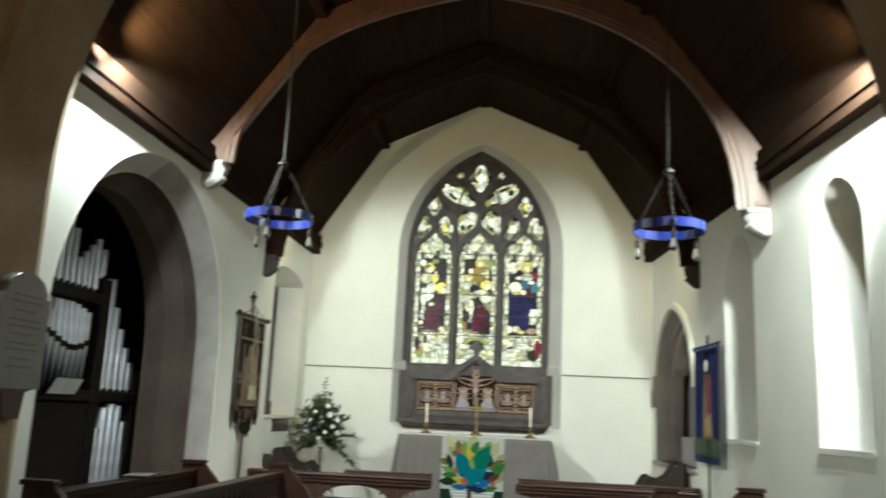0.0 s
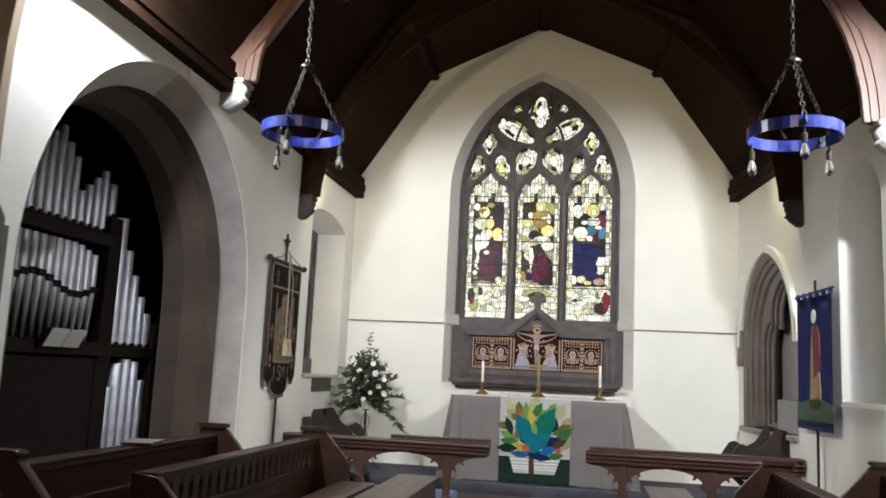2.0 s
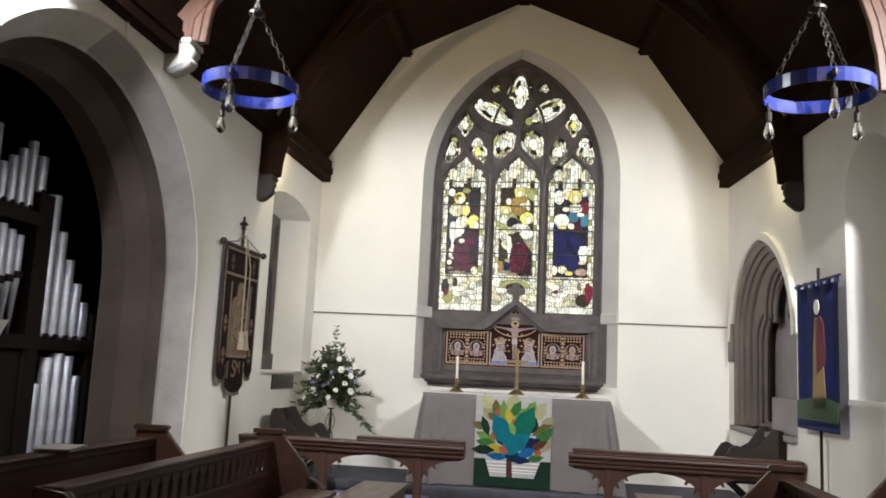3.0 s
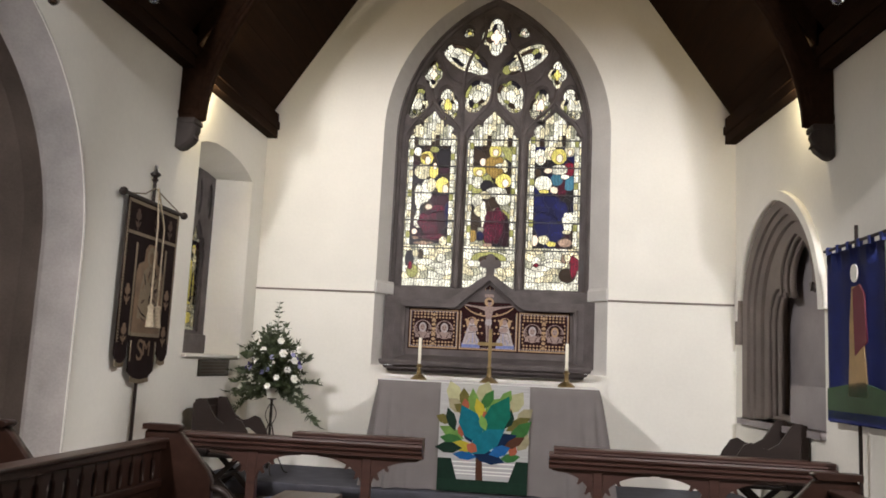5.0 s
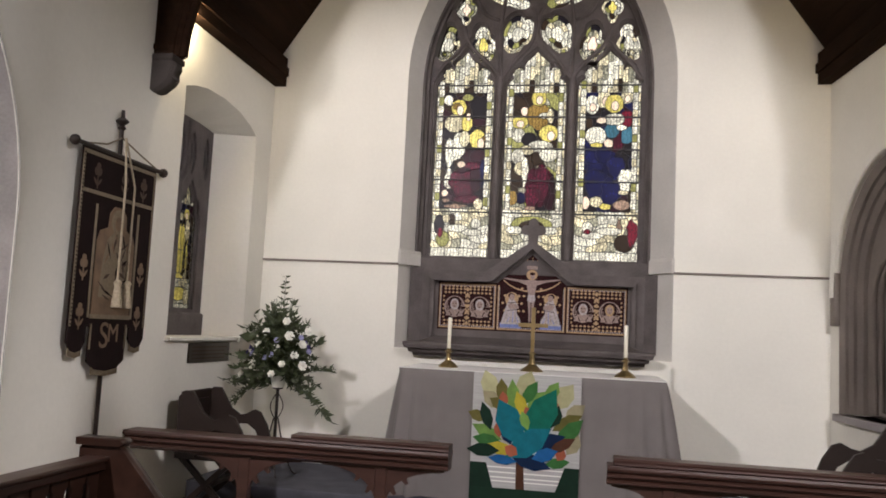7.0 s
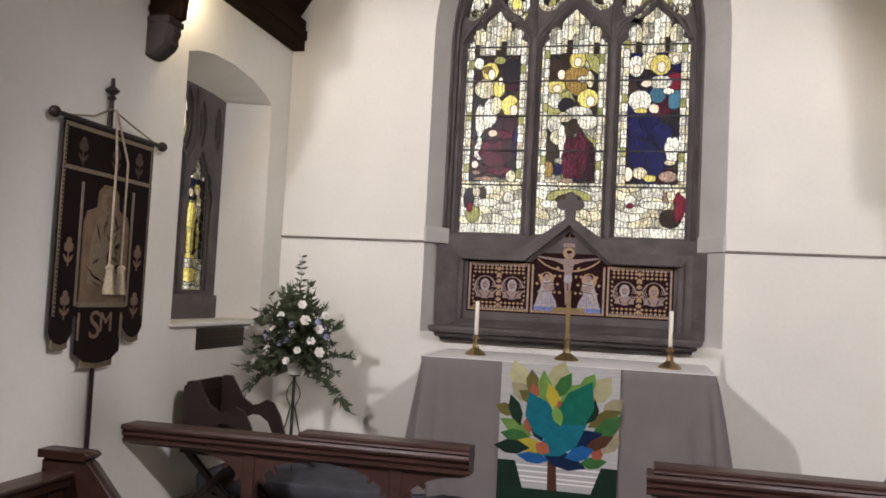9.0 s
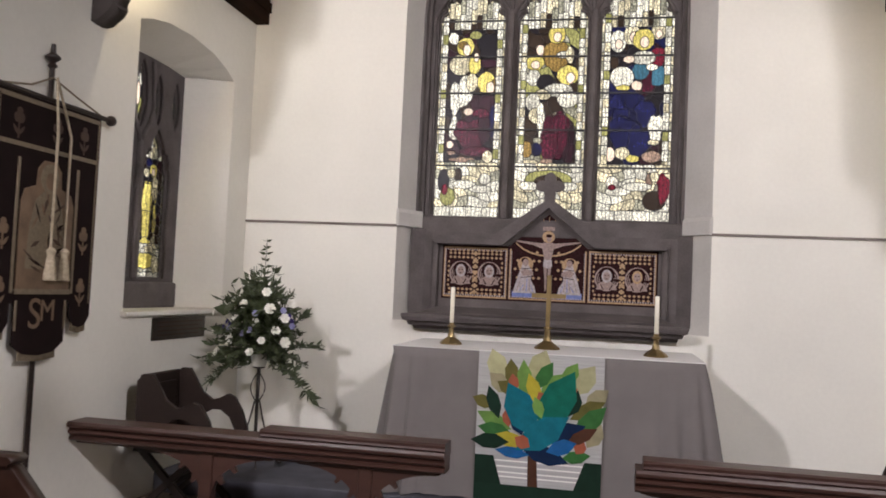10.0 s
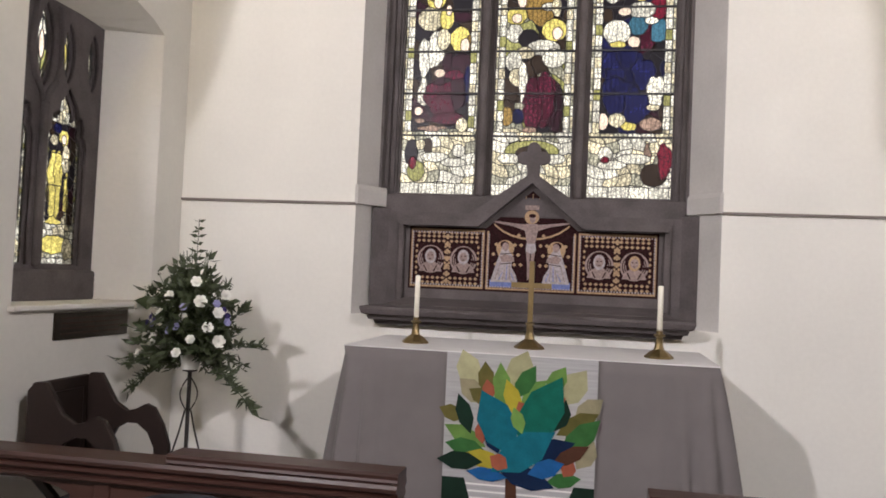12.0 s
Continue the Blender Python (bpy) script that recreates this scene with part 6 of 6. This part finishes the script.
part("cloth", slab("cloth", [(-0.46, 2.78), (-0.46, 1.6), (0.46, 1.6), (0.46, 2.78)], [], 0.008, 0.02, I4), VELVET, nb)
for cx, w, z1 in ((-0.36, 0.2, 1.43), (0.36, 0.2, 1.45), (0.0, 0.44, 1.30)):
    part("tail", slab("tail", tail(cx, w, 1.62, z1), [], 0.008, 0.021, I4), VELVET, nb)
    bm = bmesh.new()
    n = int(w / 0.02)
    for i in range(n):
        x = cx - w * 0.36 + w * 0.72 * i / n
        box(bm, x, x + 0.009, z1 - 0.035 + 0.03 * abs(i / n - 0.5), z1 + 0.04, 0.009, 0.019)
    tagged(part("fringe", bm, GOLD, nb), kind="stuff")
for q in (rect(-0.455, -0.435, 1.6, 2.76), rect(0.435, 0.455, 1.6, 2.76), rect(-0.435, 0.435, 2.48, 2.505), rect(-0.27, -0.25, 1.66, 2.42), rect(0.25, 0.27, 1.66, 2.42),
          rect(-0.22, -0.205, 1.45, 1.62), rect(0.205, 0.22, 1.45, 1.62), rect(-0.435, 0.435, 2.735, 2.76)):
    part("braid", slab("braid", q, [], 0.02, 0.026, I4), GOLD, nb)
part("figure_panel", slab("figure_panel", [(-0.23, 1.68), (0.23, 1.68), (0.23, 2.18), (0.2, 2.25), (0.11, 2.28), (0.1, 2.38), (0.05, 2.43), (-0.05, 2.43), (-0.1, 2.38), (-0.11, 2.28), (-0.2, 2.25), (-0.23, 2.18)], [], 0.02, 0.027, I4), TAN, nb, "tan embroidered figure panel")
part("halo", slab("halo", foil(0.0, 2.33, 0.16, 0.17, 2, 20, 0), [], 0.026, 0.029, I4), GOLD, nb)
part("figure_head", slab("figure_head", foil(0.0, 2.315, 0.075, 0.10, 2, 16, 0), [], 0.026, 0.031, I4), TAN, nb)
part("figure_robe", slab("figure_robe", [(-0.17, 1.80), (0.17, 1.80), (0.15, 2.05), (0.11, 2.2), (0.03, 2.26), (-0.03, 2.26), (-0.11, 2.2), (-0.15, 2.05)], [], 0.026, 0.0285, I4), GOLD, nb)
rb = random.Random(3)
for i in range(24):
    x, z = rb.uniform(-0.15, 0.15), 1.80 + 0.018 * i
    part("embroidered_fold", slab("embroidered_fold", leaf(x * (1.0 - 0.4 * (i / 24)), z, rb.uniform(0.07, 0.15), rb.uniform(0.012, 0.028), rb.choice((70, 100, 125, 20, 160)) + rb.uniform(-15, 15), 2), [], 0.028, 0.0295 + 0.0001 * i, I4), (BROWN, BROWN, VELVET, TAN)[i % 4], nb)
part("figure_ground", slab("figure_ground", rect(-0.21, 0.21, 1.69, 1.79), [], 0.026, 0.029, I4), TAN, nb)
part("braid", slab("braid", rect(-0.24, 0.24, 1.655, 1.685), [], 0.021, 0.031, I4), GOLD, nb)
bm = bmesh.new()
for i in range(44):
    for x in (-0.45, 0.44):
        box(bm, x, x + 0.01, 1.61 + 0.026 * i, 1.622 + 0.026 * i, 0.0255, 0.0275)
tagged(part("braid_stitch", bm, VELVET, nb), kind="stuff")
for cx, cz in ((-0.35, 2.0), (-0.35, 1.68), (0.35, 2.0), (0.35, 1.68), (-0.28, 2.62), (0.05, 2.62), (0.3, 2.62)):
    mot = TAN if cz < 2.5 else BROWN
    part("flower_motif", slab("flower_motif", trefoil(cx, cz + 0.03, 0.075, 0.09, 0, 0.45, 24), [], 0.02, 0.024, I4), mot, nb)
    part("flower_stem", slab("flower_stem", rect(cx - 0.005, cx + 0.005, cz - 0.10, cz), [], 0.02, 0.0235, I4), mot, nb)
    for q in (-1, 1):
        part("flower_leaf", slab("flower_leaf", leaf(cx + q * 0.022, cz - 0.055, 0.07, 0.02, 90 - q * 40, 3), [], 0.02, 0.0238, I4), mot, nb)
for x in (0.02, 0.14):
    part("tassel_cord", tube(bmesh.new(), [(0.0, 2.93, 0.03), (x, 2.6, 0.045), (x, 1.92, 0.045)], 0.008, 6), CORD, nb)
    ts_ = part("tassel", lathe(bmesh.new(), [(0.012, 0), (0.03, 0.02), (0.022, 0.05), (0.042, 0.19), (0.036, 0.195)], 10), CORD, nb)
    ts_.matrix_basis = pose(x, 1.93, 0.05, 90, 0, 0)


def letters(name, text, size, m, material, parent):
    cu = bpy.data.curves.new(name, "FONT")
    cu.body, cu.size, cu.extrude, cu.align_x = text, size, 0.002, "CENTER"
    ob = bpy.data.objects.new(name, cu)
    me = bpy.data.meshes.new_from_object(ob)
    bpy.data.objects.remove(ob)
    me.transform(m)
    return part(name, me, material, parent)


letters("letter_s", "S", 0.25, Matrix.Translation((-0.055, 1.46, 0.024)), TAN, nb)
letters("letter_m", "M", 0.18, Matrix.Translation((0.055, 1.50, 0.0245)), TAN, nb)

sb_ = thing("blue_banner", "blue silk banner with a robed figure, on a thin stand", "banner", SOUTH @ Matrix.Translation((su(9.09), 0, 0.1)))
part("pole", tube(bmesh.new(), [(0, 0.18, -0.02), (0, 2.74, -0.02)], 0.014, 10), CHAIR, sb_)
part("crossbar", tube(bmesh.new(), [(-0.50, 2.60, 0.0), (0.50, 2.62, 0.0)], 0.013, 10), CHAIR, sb_)
ft_ = part("foot", lathe(bmesh.new(), [(0.16, 0), (0.16, 0.012), (0.03, 0.03), (0.015, 0.08)], 16), CHAIR, sb_)
ft_.matrix_basis = pose(0, 0.18, -0.02, -90, 0, 0)
bm = bmesh.new()
va = []
for j in range(9):
    va.append([bm.verts.new((-0.46 + 0.92 * i / 18, 2.57 - (2.57 - 1.24) * j / 8, 0.008 * math.sin(i * 1.1) * (0.3 + j / 8))) for i in range(19)])
for a, b in zip(va, va[1:]):
    for i in range(18):
        bm.faces.new((a[i], a[i + 1], b[i + 1], b[i]))
bmesh.ops.solidify(bm, geom=bm.faces[:], thickness=0.004)
part("cloth", bm, BLUECLOTH, sb_, smooth=True)
for i in range(6):
    part("loop", boxes((-0.44 + 0.17 * i, -0.40 + 0.17 * i, 2.56, 2.625, -0.017, 0.017), bevel=0.004), BLUECLOTH, sb_)
REDF = mat("red_silk", (0.13, 0.015, 0.03), 0.6, var=0.2, scale=8)
OCHRE = mat("ochre_silk", (0.33, 0.22, 0.10), 0.6, var=0.2, scale=8)
GREENF = mat("green_silk", (0.035, 0.075, 0.035), 0.6, var=0.3, scale=8)
for nm, q, m_ in (("meadow", [(-0.45, 1.27), (0.45, 1.27), (0.45, 1.5), (0.1, 1.56), (-0.45, 1.5)], GREENF), ("robe", [(-0.10, 1.45), (0.20, 1.45), (0.16, 1.75), (0.13, 2.0), (0.07, 2.27), (-0.02, 2.27), (-0.06, 2.0), (-0.07, 1.75)], OCHRE),
                 ("cloak", [(0.02, 1.75), (0.2, 1.85), (0.17, 2.2), (0.1, 2.28), (0.0, 2.25)], REDF), ("head", foil(0.02, 2.37, 0.11, 0.14, 2, 16, 0), PETAL), ("hem", rect(-0.45, 0.45, 1.25, 1.33), BLUECLOTH)):
    part(nm, slab(nm, q, [], 0.006, 0.016 if nm != "cloak" else 0.019, I4), m_, sb_)

# ---- chandeliers ----


def chandelier(x, y, z, top):
    t = thing("chandelier", "royal blue iron ring chandelier with clear bulbs on chains", "chandelier", (x, y, z), "ring chandeliers")
    n, ro, ri, h = 40, 0.29, 0.283, 0.075
    bm = bmesh.new()
    loops = [[bm.verts.new((r * math.cos(6.28319 * i / n), r * math.sin(6.28319 * i / n), w)) for i in range(n)] for r, w in ((ro, 0), (ro, h), (ri, h), (ri, 0))]
    for a, b in zip(loops, loops[1:] + loops[:1]):
        for i in range(n):
            bm.faces.new((a[i], a[(i + 1) % n], b[(i + 1) % n], b[i]))
    part("ring", bm, BLUE, t)

    def chain(name, p, q, pitch):
        p, q = Vector(p), Vector(q)
        d = q - p
        k = max(3, int(d.length / pitch))
        bm = bmesh.new()
        rot = d.to_track_quat("Z", "Y").to_matrix().to_4x4()
        for i in range(k):
            m = Matrix.Translation(p + d * ((i + 0.5) / k)) @ rot @ pose(0, 0, 0, 0, 0, 90 * (i % 2))
            a, b = pitch * 0.32, pitch * 0.68
            tube(bm, [m @ Vector((a * math.cos(w), 0, b * math.sin(w))) for w in (6.28319 * s / 8 for s in range(8))], pitch * 0.10, 4, closed=True)
        part(name, bm, IRON, t)
    chain("main_chain", (0, 0, 0.55), (0, 0, top - z), 0.04)
    part("hub", lathe(bmesh.new(), [(0.01, 0.50), (0.05, 0.515), (0.05, 0.53), (0.012, 0.56)], 12), IRON, t)
    for i in range(3):
        a = 0.5 + 6.28319 * i / 3
        c, s = math.cos(a), math.sin(a)
        chain("hanging_chain", (0.283 * c, 0.283 * s, 0.07), (0.03 * c, 0.03 * s, 0.515), 0.04)
        part("bolt", lathe(bmesh.new(), [(0.012, 0.02), (0.014, 0.03), (0.012, 0.06)], 8, (0.297 * c, 0.297 * s, 0)), IRON, t)
        b = part("lampholder", lathe(bmesh.new(), [(0.012, -0.10), (0.018, -0.095), (0.018, -0.04), (0.008, -0.03), (0.006, 0.01)], 10, (0.275 * c, 0.275 * s, 0)), IRON, t)
        part("bulb", lathe(bmesh.new(), [(0.004, -0.205), (0.02, -0.195), (0.03, -0.17), (0.026, -0.14), (0.014, -0.105), (0.013, -0.095)], 12, (0.275 * c, 0.275 * s, 0)), BULB, b, "clear glass bulb", True)


chandelier(-1.31, 5.64, 3.25, 6.2)
chandelier(2.0, 5.62, 3.22, 6.3)

# ---- memorial tablet on the pier ----
tab = thing("memorial_tablet", "grey marble memorial tablet with shaped top on the pier", "tablet", north(-2.47) @ Matrix.Translation((3.89, 1.72, 0)))
tb = [(-0.26, 0), (0.26, 0), (0.26, 0.60), (0.22, 0.60), (0.22, 0.64), (0.16, 0.71), (0.08, 0.745), (0, 0.755), (-0.08, 0.745), (-0.16, 0.71), (-0.22, 0.64), (-0.22, 0.60), (-0.26, 0.60)]
part("slab", slab("slab", tb, [], 0.0, 0.08, I4), MARBLE, tab)
for i, (w, gap) in enumerate(((0.15, 0.6), (0.18, 0.56), (0.12, 0.50), (0.17, 0.44), (0.18, 0.40), (0.13, 0.35), (0.17, 0.29), (0.18, 0.25), (0.11, 0.19), (0.14, 0.14))):
    part("lettering", slab("lettering", rect(-w, w, gap - 0.0055, gap + 0.0055), [], 0.08, 0.0815, I4), INK, tab)
part("bracket", slab("bracket", [(-0.09, -0.19), (0.09, -0.19), (0.12, -0.02), (0.2, 0.0), (-0.2, 0.0), (-0.12, -0.02)], [], 0.0, 0.07, I4), BROWN, tab)
